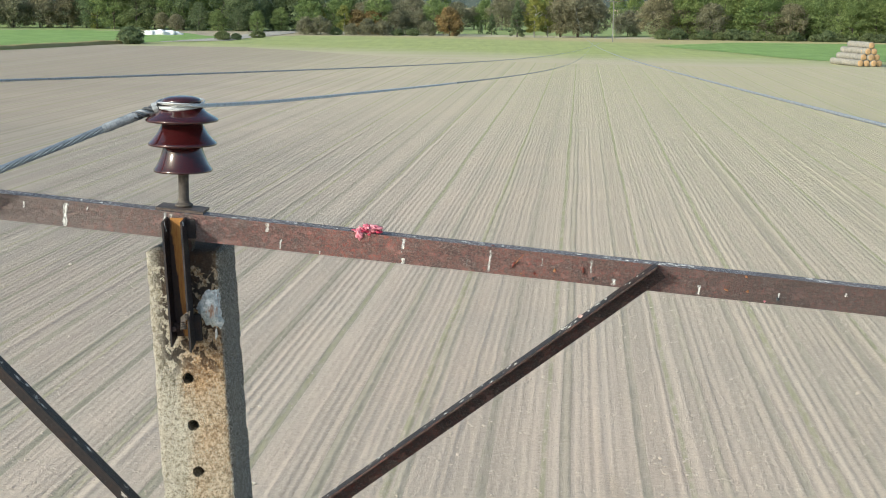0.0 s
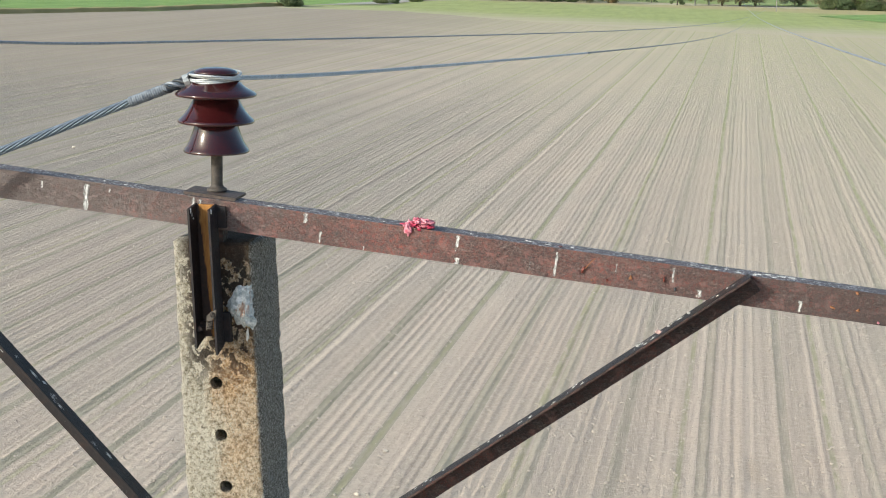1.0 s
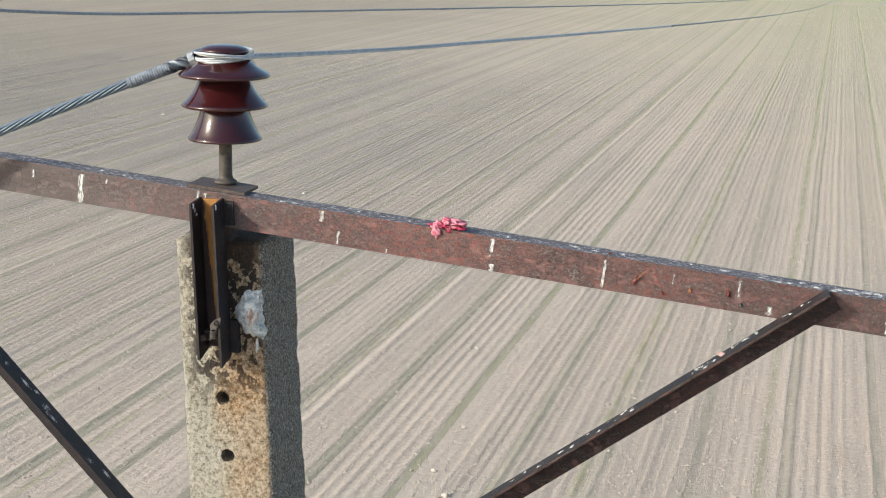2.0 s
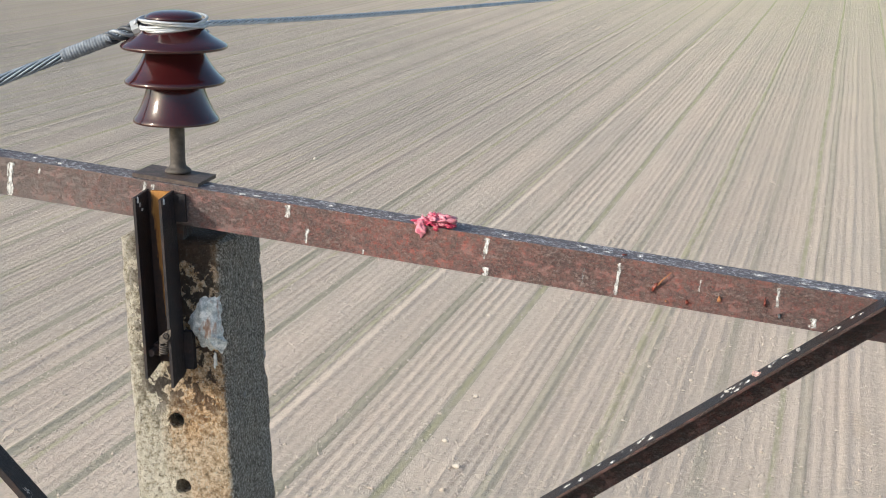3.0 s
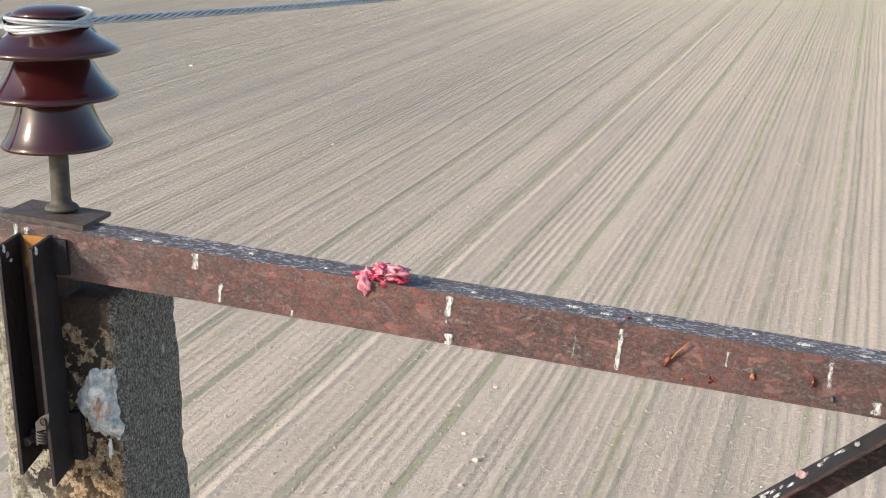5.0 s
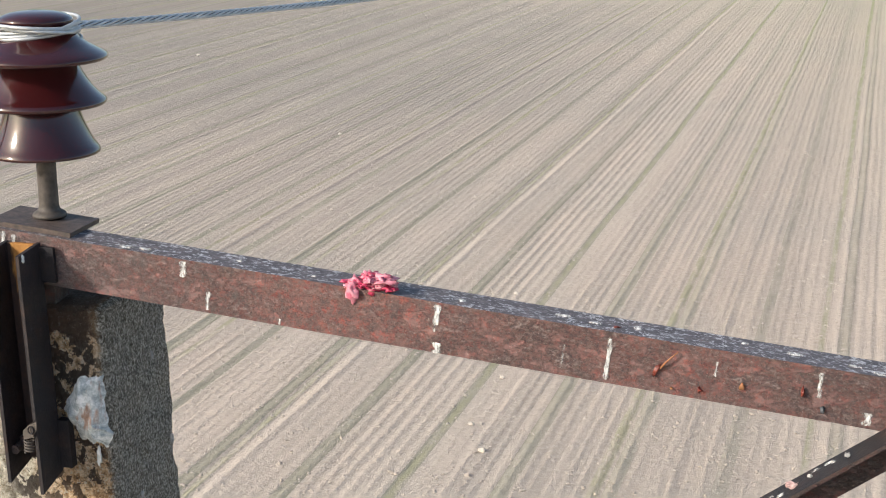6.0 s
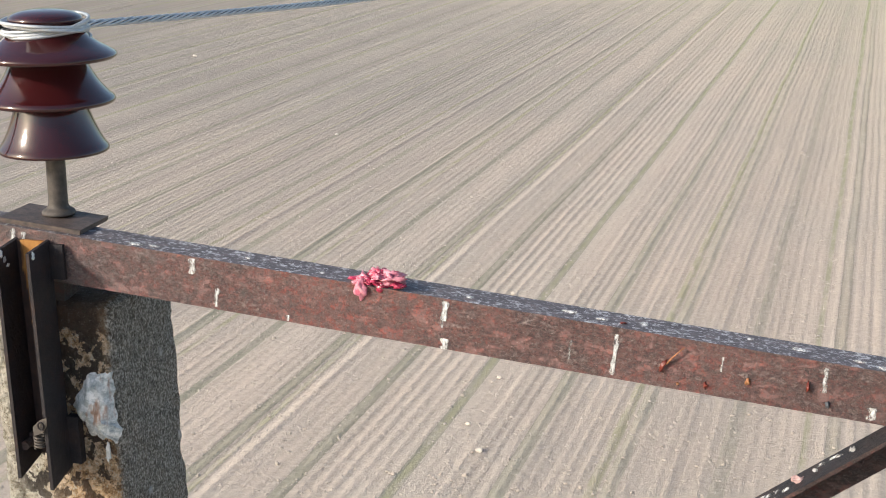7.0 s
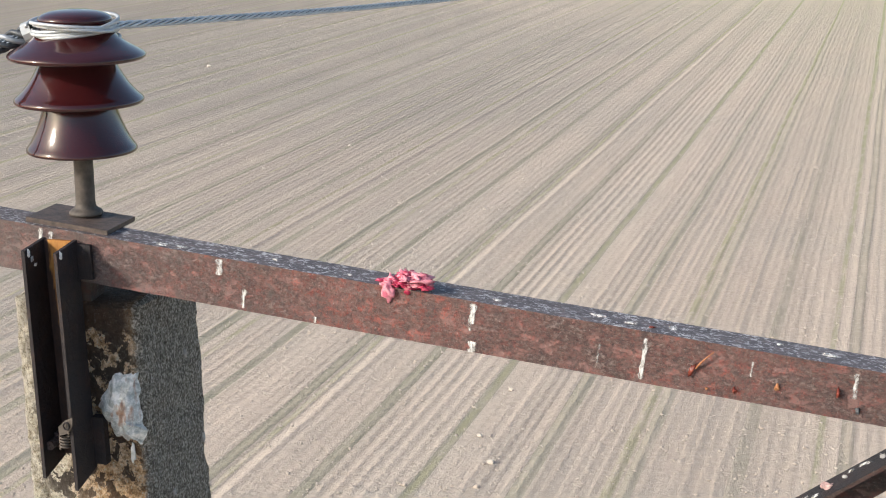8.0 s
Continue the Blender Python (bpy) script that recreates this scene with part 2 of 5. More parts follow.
def tar_steel_material():
    """Black-painted steel with bluish sheen and rust at the scratches."""
    m = material("dark_painted_steel", 0.55, 0.0, 0.30)
    a = noise_of(m, coords(m), 26.0, 6.0, 0.7)
    b = noise_of(m, coords(m, (1, 1, 0.4)), 70.0, 5.0, 0.7)
    col = ramp(m, a, [(0.35, (0.014, 0.013, 0.016)), (0.52, (0.022, 0.018, 0.020)), (0.72, (0.045, 0.026, 0.022))])
    col = mix(m, grey(m, b, 0.64, 0.76, 0.0, 0.45), col, (0.09, 0.040, 0.026))
    streak = noise_of(m, coords(m, (0.6, 1, 0.6)), 120.0, 6.0, 0.75)
    col = mix(m, grey(m, streak, 0.60, 0.70, 0.0, 0.5), col, (0.11, 0.105, 0.11))
    bump(m, maths(m, "ADD", b, streak), 0.8, 0.003)
    return finish(m, col)


def bracket_web_material():
    """Inside of the bracket: dark steel with an orange rust run along one side."""
    m = material("rust_run_steel", 0.65, 0.0, 0.4)
    x, y, z = axes(m, coords(m))
    n = noise_of(m, coords(m, (1, 1, 0.12)), 60.0, 5.0, 0.7)
    fine = noise_of(m, coords(m), 90.0, 5.0, 0.7)
    side = maths(m, "ADD", x, maths(m, "MULTIPLY", z, 0.066))
    edge = maths(m, "ADD", side, maths(m, "MULTIPLY", maths(m, "SUBTRACT", n, 0.5), 0.03))
    run = grey(m, maths(m, "ADD", edge, maths(m, "MULTIPLY", z, 0.05)), 0.1115, 0.1155)
    col = ramp(m, fine, [(0.3, (0.022, 0.016, 0.016)), (0.7, (0.058, 0.03, 0.024))])
    rust = ramp(m, n, [(0.3, (0.17, 0.05, 0.017)), (0.5, (0.35, 0.155, 0.035)), (0.7, (0.45, 0.23, 0.06))])
    col = mix(m, run, col, rust)
    bump(m, fine, 0.4, 0.0015)
    return finish(m, col)


def concrete_material():
    """Aggregate concrete: pale front with ochre rust stains and remnants of a dark coat, lichen all over."""
    m = material("weathered_concrete", 0.93, spec=0.2)
    vec = coords(m)
    x, y, z = axes(m, vec)
    x = maths(m, "ADD", maths(m, "SUBTRACT", x, maths(m, "MULTIPLY", z, -0.066)), -0.090)
    z = maths(m, "MULTIPLY", z, 1.12)
    pores = noise_of(m, vec, 210.0, 3.0, 0.6)
    specks = noise_of(m, coords(m, (1, 1, 0.85)), 150.0, 4.0, 0.7)
    lumps = noise_of(m, vec, 80.0, 6.0, 0.8)
    broad = noise_of(m, vec, 5.0, 5.0, 0.65)
    flakes = noise_of(m, coords(m, (1, 1, 0.9)), 36.0, 6.0, 0.66, 0.3)
    streaks = noise_of(m, coords(m, (1, 1, 0.10)), 18.0, 4.0, 0.6)
    flecks = noise_of(m, coords(m, (1, 1, 0.9)), 240.0, 4.0, 0.75)
    col = ramp(m, lumps, [(0.37, (0.25, 0.215, 0.150)), (0.46, (0.51, 0.465, 0.370)), (0.57, (0.74, 0.70, 0.61))])
    # darker grey with pale lichen flecks on the right flank
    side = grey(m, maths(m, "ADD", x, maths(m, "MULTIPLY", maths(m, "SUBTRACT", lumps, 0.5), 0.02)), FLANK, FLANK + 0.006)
    flank_grey = ramp(m, maths(m, "ADD", maths(m, "MULTIPLY", flecks, 0.75), maths(m, "MULTIPLY", lumps, 0.25)), [(0.40, (0.085, 0.088, 0.083)), (0.475, (0.205, 0.207, 0.194)), (0.53, (0.38, 0.38, 0.355)), (0.58, (0.70, 0.70, 0.67))])
    # rust run below the bracket
    around = maths(m, "ABSOLUTE", maths(m, "SUBTRACT", x, 0.118))
    wide = maths(m, "ADD", around, maths(m, "MULTIPLY", maths(m, "SUBTRACT", streaks, 0.5), 0.20))
    down = grey(m, z, -1.35, -0.55, 0.30, 1.0)
    stain = maths(m, "MULTIPLY", maths(m, "MULTIPLY", grey(m, wide, 0.115, 0.05), down), grey(m, broad, 0.30, 0.58, 0.45, 1.0))
    ochre = ramp(m, lumps, [(0.38, (0.20, 0.095, 0.036)), (0.48, (0.47, 0.275, 0.125)), (0.58, (0.76, 0.57, 0.37))])
    col = mix(m, maths(m, "MULTIPLY", stain, 0.95), col, ochre)
    # dark coat, flaked off
    high = grey(m, maths(m, "ADD", z, maths(m, "MULTIPLY", maths(m, "SUBTRACT", streaks, 0.5), 0.16)), -0.66, -0.53)
    spread = maths(m, "ADD", maths(m, "MULTIPLY", grey(m, z, -0.62, -0.18), 0.02), flakes)
    middle = grey(m, maths(m, "ABSOLUTE", maths(m, "SUBTRACT", x, 0.06)), 0.125, 0.08)
    coat = maths(m, "MULTIPLY", maths(m, "MULTIPLY", grey(m, spread, 0.495, 0.51), high), middle)
    cap = grey(m, maths(m, "ADD", z, maths(m, "MULTIPLY", maths(m, "SUBTRACT", flakes, 0.5), 0.09)), -0.222, -0.212)
    coat = maths(m, "MAXIMUM", coat, maths(m, "MULTIPLY", cap, middle))
    col = mix(m, maths(m, "MULTIPLY", coat, 0.95), col, ramp(m, broad, [(0.38, (0.036, 0.030, 0.028)), (0.62, (0.095, 0.056, 0.040))]))
    col = mix(m, maths(m, "MULTIPLY", side, 0.85), col, flank_grey)
    clear = maths(m, "SUBTRACT", 1.0, maths(m, "MULTIPLY", maths(m, "MAXIMUM", coat, side), 0.85))
    col = mix(m, maths(m, "MULTIPLY", grey(m, specks, 0.57, 0.62, 0.0, 0.8), clear), col, (0.60, 0.575, 0.49))
    col = mix(m, grey(m, specks, 0.42, 0.36, 0.0, 0.8), col, (0.095, 0.080, 0.058))
    col = mix(m, grey(m, pores, 0.36, 0.28, 0.0, 0.8), col, (0.05, 0.045, 0.038))
    bump(m, maths(m, "ADD", maths(m, "MULTIPLY", specks, 1.6), maths(m, "ADD", pores, maths(m, "MULTIPLY", lumps, 1.6))), 1.0, 0.010)
    return finish(m, col)


def glaze_material():
    m = material("brown_glaze", 0.10, 0.0, 0.45)
    p = shader(m)
    p.inputs["Coat Weight"].default_value = 0.45
    p.inputs["Coat Roughness"].default_value = 0.04
    n = noise_of(m, coords(m), 9.0, 4.0, 0.6)
    dust = noise_of(m, coords(m), 60.0, 5.0, 0.7)
    wire(m, grey(m, dust, 0.4, 0.8, 0.09, 0.26), p.inputs["Roughness"])
    col = ramp(m, n, [(0.3, (0.027, 0.0045, 0.0055)), (0.7, (0.044, 0.0072, 0.0080))])
    return finish(m, mix(m, grey(m, dust, 0.68, 0.8, 0.0, 0.25), col, (0.2, 0.16, 0.15)))


def crust_material():
    """Dried glassy crust: grey, chalk white and a brown stain."""
    m = material("whitish_crust", 0.48, 0.0, 0.4)
    vec = coords(m)
    a = noise_of(m, vec, 70.0, 7.0, 0.75, 0.4)
    b = noise_of(m, coords(m, (1, 1, 0.28)), 26.0, 4.0, 0.6)
    col = ramp(m, a, [(0.34, (0.24, 0.28, 0.295)), (0.48, (0.50, 0.54, 0.55)), (0.60, (0.82, 0.83, 0.83))])
    col = mix(m, grey(m, b, 0.57, 0.64, 0.0, 0.8), col, (0.27, 0.12, 0.055))
    bump(m, a, 0.7, 0.006)
    return finish(m, col)


def dropping_material(name, low, high, thin):
    """Dried droppings that thin out to nothing towards ragged edges."""
    m = plain_material(name, low, high, 90.0, 0.9, relief=0.5)
    gx, gy, gz = axes(m, coords(m, which="Generated"))
    worn = noise_of(m, coords(m, (1, 1, 0.3)), 260.0, 4.0, 0.7)
    across = maths(m, "MINIMUM", gx, maths(m, "SUBTRACT", 1.0, gx))
    cover = maths(m, "ADD", maths(m, "MULTIPLY", across, 0.5), worn)
    wire(m, grey(m, cover, thin - 0.04, thin + 0.26), shader(m).inputs["Alpha"])
    return m


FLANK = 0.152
SOIL = soil_material()
MEADOW = grass_material("meadow", (0.29, 0.335, 0.135), (0.36, 0.40, 0.18), 0.12, 256.0, 300.0, 372.0)
MEADOW_FAR = grass_material("far_meadow", (0.20, 0.27, 0.10), (0.29, 0.35, 0.15), 0.03)
MEADOW_BRIGHT = grass_material("bright_meadow", (0.165, 0.27, 0.085), (0.24, 0.36, 0.125))
MEADOW_DRY = grass_material("dry_meadow", (0.26, 0.24, 0.11), (0.36, 0.31, 0.17))
FAR_FIELD = grass_material("far_field", (0.42, 0.33, 0.22), (0.50, 0.40, 0.28), 0.02)
GRAVEL = plain_material("pale_gravel", (0.27, 0.25, 0.22), (0.42, 0.40, 0.36), 1.5, 0.95, relief=0.4, depth=0.1)
HILL = plain_material("far_woods", (0.045, 0.065, 0.06), (0.085, 0.105, 0.09), 0.09, 0.95, relief=0.8, depth=6.0)
BARK = plain_material("bark", (0.06, 0.05, 0.04), (0.14, 0.12, 0.10), 8.0, 0.95)
BIRCH = plain_material("birch_bark", (0.38, 0.36, 0.33), (0.62, 0.60, 0.57), 2.0, 0.8)
LEAF_GREEN = leaf_material("green_leaves", (0.156, 0.219, 0.088), (0.281, 0.350, 0.147))
LEAF_DARK = leaf_material("dark_leaves", (0.119, 0.165, 0.098), (0.219, 0.269, 0.144))
LEAF_WILLOW = leaf_material("willow_leaves", (0.205, 0.200, 0.140), (0.300, 0.290, 0.205))
LEAF_OLIVE = leaf_material("yellow_green_leaves", (0.213, 0.237, 0.075), (0.413, 0.438, 0.163))
LEAF_BROWN = leaf_material("autumn_leaves", (0.188, 0.144, 0.075), (0.375, 0.275, 0.138))
RUST = rust_material("rusted_steel", 1.38)
RUST_DARK = rust_material("dark_rusted_steel", 0.66)
GRIME = grime_material()
BLACK_STEEL = tar_steel_material()
BRACKET_WEB = bracket_web_material()
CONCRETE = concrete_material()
GLAZE = glaze_material()
PIN_STEEL = plain_material("pin_steel", (0.040, 0.034, 0.030), (0.105, 0.088, 0.076), 60.0, 0.65, 0.15, relief=0.4)
PLATE_STEEL = plain_material("plate_steel", (0.030, 0.024, 0.023), (0.115, 0.082, 0.068), 75.0, 0.6, relief=0.6)
ALUMINIUM = plain_material("dull_aluminium", (0.34, 0.36, 0.38), (0.56, 0.58, 0.59), 30.0, 0.5, 0.45, relief=0.15)
CABLE = plain_material("grey_cable", (0.17, 0.195, 0.23), (0.33, 0.36, 0.40), 40.0, 0.55, 0.25, relief=0.15)
STRAND = plain_material("bright_strand", (0.34, 0.365, 0.40), (0.60, 0.63, 0.67), 40.0, 0.45, 0.35, relief=0.15)
WRAPPED = plain_material("wrapped_strand", (0.105, 0.135, 0.18), (0.22, 0.265, 0.325), 40.0, 0.5, 0.3, relief=0.15)
TAPE = plain_material("grey_tape", (0.095, 0.112, 0.14), (0.25, 0.28, 0.32), 40.0, 0.8, relief=0.5)
TAPE_DARK = plain_material("dark_strands", (0.03, 0.034, 0.04), (0.10, 0.11, 0.125), 60.0, 0.55, 0.3)
CHALK = plain_material("dried_dropping", (0.42, 0.42, 0.41), (0.78, 0.78, 0.76), 90.0, 0.9, relief=0.5)
WORN = plain_material("worn_edge", (0.15, 0.125, 0.115), (0.52, 0.50, 0.49), 55.0, 0.6, relief=0.5)
CHALK_GREY = plain_material("washed_dropping", (0.24, 0.23, 0.22), (0.48, 0.47, 0.46), 90.0, 0.9, relief=0.5)
RUN = dropping_material("run_of_droppings", (0.46, 0.46, 0.45), (0.80, 0.80, 0.78), 0.55)
RUN_WASHED = dropping_material("washed_run_of_droppings", (0.38, 0.37, 0.36), (0.66, 0.65, 0.64), 0.63)
MEMBRANE = crust_material()
FLESH = plain_material("raw_flesh", (0.30, 0.006, 0.035), (0.55, 0.06, 0.14), 110.0, 0.28, relief=0.5, depth=0.003)
FLESH_PALE = plain_material("pale_flesh", (0.46, 0.07, 0.14), (0.72, 0.36, 0.40), 110.0, 0.32, relief=0.5, depth=0.003)
DRIED = plain_material("dried_flesh", (0.08, 0.012, 0.009), (0.22, 0.04, 0.022), 120.0, 0.35, relief=0.5)
ORANGE = plain_material("orange_scrap", (0.22, 0.07, 0.025), (0.45, 0.22, 0.10), 120.0, 0.6, relief=0.5)
STRAW_END = plain_material("straw_end", (0.34, 0.21, 0.10), (0.60, 0.41, 0.23), 14.0, 0.95, relief=0.6, depth=0.03)
STRAW_GREY = plain_material("weathered_straw", (0.19, 0.178, 0.155), (0.33, 0.315, 0.28), 9.0, 0.95, relief=0.6, depth=0.03)
WHITE_SHEET = plain_material("white_heap", (0.74, 0.75, 0.76), (0.86, 0.86, 0.86), 0.7, 0.8, relief=0.3, depth=0.05)
STONE = plain_material("clod", (0.34, 0.285, 0.238), (0.50, 0.425, 0.357), 6.0, 0.95, relief=0.5, depth=0.01)


# ---- mesh helpers ----
def part(name, bm, mat, parent=None, label="", smooth=False, bevel=0.0):
    if bevel:
        edges = [e for e in bm.edges if len(e.link_faces) == 2 and e.calc_face_angle(0) > 0.7]
        bmesh.ops.bevel(bm, geom=edges, offset=bevel, segments=2, profile=0.6, affect="EDGES")
    me = bpy.data.meshes.new(name)
    bmesh.ops.recalc_face_normals(bm, faces=bm.faces)
    if smooth:
        for f in bm.faces:
            f.smooth = True
    bm.to_mesh(me)
    bm.free()
    me.materials.append(mat)
    ob = new(name, me)
    if parent:
        ob.parent = parent
    if label:
        ob["label"] = label
    return ob


def raw(name, verts, faces, mat, parent=None, smooth=False):
    me = bpy.data.meshes.new(name)
    me.from_pydata([tuple(v) for v in verts], [], [tuple(f) for f in faces])
    me.materials.append(mat)
    if smooth:
        for p in me.polygons:
            p.use_smooth = True
    me.update()
    ob = new(name, me)
    if parent:
        ob.parent = parent
    return ob


def thing(name, at, label, category, group=""):
    ob = new(name)
    ob.empty_display_size = 0.1
    ob.location = at
    return tagged(ob, label, category, group)


def box(bm, x0, x1, y0, y1, z0, z1, shear=0.0, nod=0.0):
    """A box; shear shifts x with z, nod shifts y with z."""
    vs = [bm.verts.new((x + shear * z, y + nod * z, z)) for z in (z0, z1) for y in (y0, y1) for x in (x0, x1)]
    for f in ((0, 2, 3, 1), (4, 5, 7, 6), (0, 1, 5, 4), (2, 6, 7, 3), (0, 4, 6, 2), (1, 3, 7, 5)):
        bm.faces.new([vs[i] for i in f])
    return vs


def prism(bm, outline, a, b, up=(0, 0, 1)):
    """Sweeps a closed outline of (side, up) pairs straight from a to b."""
    a, b, up = Vector(a), Vector(b), Vector(up)
    way = (b - a).normalized()
    side = way.cross(up).normalized()
    top = side.cross(way).normalized()
    rings = [[bm.verts.new(p + side * s + top * u) for s, u in outline] for p in (a, b)]
    n = len(outline)
    for i in range(n):
        bm.faces.new((rings[0][i], rings[0][(i + 1) % n], rings[1][(i + 1) % n], rings[1][i]))
    bm.faces.new(rings[0])
    bm.faces.new(rings[1][::-1])


def lathe(bm, profile, centre, seg=48):
    cx, cy, cz = centre
    rings = []
    for r, z in profile:
        if r < 1e-5:
            rings.append([bm.verts.new((cx, cy, cz + z))])
        else:
            rings.append([bm.verts.new((cx + r * math.cos(2 * math.pi * i / seg), cy + r * math.sin(2 * math.pi * i / seg), cz + z)) for i in range(seg)])
    for a, b in zip(rings, rings[1:]):
        for i in range(seg):
            j = (i + 1) % seg
            if len(a) == 1 and len(b) == 1:
                continue
            if len(a) == 1:
                bm.faces.new((a[0], b[i], b[j]))
            elif len(b) == 1:
                bm.faces.new((a[i], b[0], a[j]))
            else:
                bm.faces.new((a[i], b[i], b[j], a[j]))


def rounded(profile, radius_points):
    """Smooths a profile by cutting its corners (Chaikin)."""
    pts = [Vector((*p, 0)) for p in profile]
    for _ in range(radius_points):
        out = [pts[0]]
        for p, q in zip(pts, pts[1:]):
            out += [p * 0.75 + q * 0.25, p * 0.25 + q * 0.75]
        pts = out + [pts[-1]]
    return [(p.x, p.y) for p in pts]


def tube(bm, pts, radius, seg=8, caps=True):
    """A round tube along points; radius is a number or a list."""
    pts = [Vector(p) for p in pts]
    n = len(pts)
    rad = radius if isinstance(radius, (list, tuple)) else [radius] * n
    prev = None
    rings = []
    for i, p in enumerate(pts):
        way = (pts[min(i + 1, n - 1)] - pts[max(i - 1, 0)]).normalized()
        if prev is None:
            ref = Vector((0, 0, 1)) if abs(way.z) < 0.9 else Vector((1, 0, 0))
            side = way.cross(ref).normalized()
        else:
            side = (prev - way * prev.dot(way)).normalized()
        prev = side
        top = way.cross(side)
        rings.append([bm.verts.new(p + (side * math.cos(2 * math.pi * k / seg) + top * math.sin(2 * math.pi * k / seg)) * rad[i]) for k in range(seg)])
    for a, b in zip(rings, rings[1:]):
        for k in range(seg):
            bm.faces.new((a[k], a[(k + 1) % seg], b[(k + 1) % seg], b[k]))
    if caps:
        bm.faces.new(rings[0][::-1])
        bm.faces.new(rings[-1])


def blob(bm, centre, size, rough=0.35, seed=0, sub=2):
    """A lumpy pebble-like mass."""
    made = bmesh.ops.create_icosphere(bm, subdivisions=sub, radius=1.0)["verts"]
    off = Vector((seed * 3.7, seed * 1.3, seed * 5.1))
    for v in made:
        k = 1 + rough * noise.noise(v.co * 1.6 + off) + 0.5 * rough * noise.noise(v.co * 3.7 + off)
        v.co = Vector((v.co.x * size[0] * k, v.co.y * size[1] * k, v.co.z * size[2] * k)) + Vector(centre)


# ---- ground ----
def ridge_heights(us):
    """Height of the drilled surface across the rows, uneven in spacing and height."""
    rng = np.random.RandomState(3)
    h = np.zeros_like(us)
    u = us.min()
    while u < us.max():
        big = rng.rand() < 0.10
        width = rng.uniform(0.09, 0.12) if big else rng.uniform(0.05, 0.075)
        top = rng.uniform(0.026, 0.040) if big else rng.uniform(0.007, 0.021)
        h += top * np.exp(-((us - u) / width) ** 2)
        u += rng.uniform(0.22, 0.31)
    return h


def build_ground():
    x0, x1, y0, y1 = -62.0, 34.0, 16.0, 130.0
    nx, ny = 2500, 64
    xs, ys = np.linspace(x0, x1, nx), np.linspace(y0, y1, ny)
    wide = np.linspace(x0 - 4, x1 + 4, nx * 2)
    profile = ridge_heights(wide)
    fade_x = np.clip(np.minimum(xs - x0, x1 - xs) / 4, 0, 1)
    rng = np.random.RandomState(5)
    verts = []
    for j, y in enumerate(ys):
        fade = min(1.0, (y - y0) / 3, (y1 - y) / 25) * fade_x
        wander = 0.022 * math.sin(y * 0.21) + 0.010 * math.sin(y * 0.63 + 1.0)
        row = np.interp(xs + wander, wide, profile) + rng.normal(0, 0.0018, nx)
        verts.append(np.stack([xs, np.full(nx, y), np.maximum(row * fade, 0)], 1))
    verts = np.concatenate(verts)
    verts[:nx, 2] = 0
    verts[-nx:, 2] = 0
    i, j = np.meshgrid(np.arange(nx - 1), np.arange(ny - 1))
    a = (j * nx + i).ravel()
    faces = np.stack([a, a + 1, a + nx + 1, a + nx], 1).tolist()
    far = 3200.0
    base = len(verts)
    ring = [(-far, -far), (far, -far), (far, far), (-far, far)]
    verts = verts.tolist() + [(x, y, 0.0) for x, y in ring]
    corners = [0, nx - 1, ny * nx - 1, (ny - 1) * nx]
    for k in range(4):
        faces.append((base + k, base + (k + 1) % 4, corners[(k + 1) % 4], corners[k]))
    ob = raw("ground", verts, faces, SOIL, smooth=True)
    ob.rotation_euler = (0, 0, radians(-3.6))
    return tagged(ob, "bare tan field drilled in long straight rows", "field", kind="structure")


build_ground()


def strip(name, pts, mat, z, label, category):
    """A flat patch of ground cover with an uneven outline."""
    out = []
    for k, p in enumerate(pts):
        q = pts[(k + 1) % len(pts)]
        steps = max(2, int(math.dist(p, q) / 6))
        for s in range(steps):
            f = s / steps
            x, y = p[0] + (q[0] - p[0]) * f, p[1] + (q[1] - p[1]) * f
            n = noise.noise((x * 0.09, y * 0.09, z * 50))
            out.append((x + n * 1.2, y + n * 1.6, z))
    bm = bmesh.new()
    bm.faces.new([bm.verts.new(p) for p in out])
    bmesh.ops.triangulate(bm, faces=bm.faces)
    ob = part(name, bm, mat)
    return tagged(ob, label, category, kind="structure")


strip("grass_strip", [(-80, 300), (-52, 300), (-18, 262), (15, 240), (60, 236), (130, 236), (200, 300), (180, 420), (68, 396), (36, 398), (-10, 402), (-52, 394), (-74, 345)],
      MEADOW, 0.020, "mown green meadow strip beyond the drilled field", "meadow")
strip("bright_strip", [(40, 340), (52, 300), (63, 266), (90, 262), (150, 300), (150, 380), (104, 374), (64, 372)],
      MEADOW_BRIGHT, 0.09, "bright green meadow behind the straw stack", "meadow")
strip("left_meadow", [(-95, 262), (-84, 303), (-80, 313), (-75, 333), (-69, 368), (-95, 419), (-120, 422), (-250, 400), (-250, 250)],
      MEADOW_BRIGHT, 0.075, "bright green meadow beside the drilled field", "meadow")
strip("far_meadow", [(-900, 424), (-130, 424), (-60, 440), (40, 420), (900, 400), (900, 1500), (-900, 1500)], MEADOW_FAR, 0.015, "pale green meadows behind the tree line", "meadow")
strip("far_field", [(-100, 1000), (300, 1000), (400, 1450), (-200, 1450)], FAR_FIELD, 0.10, "distant stubble field behind the trees", "field")
strip("gravel_track", [(-77, 322), (-63, 340), (-56, 428), (-63, 470), (-67.5, 418), (-69.5, 360)], GRAVEL, 0.12,
      "pale gravel track at the field's edge", "track")


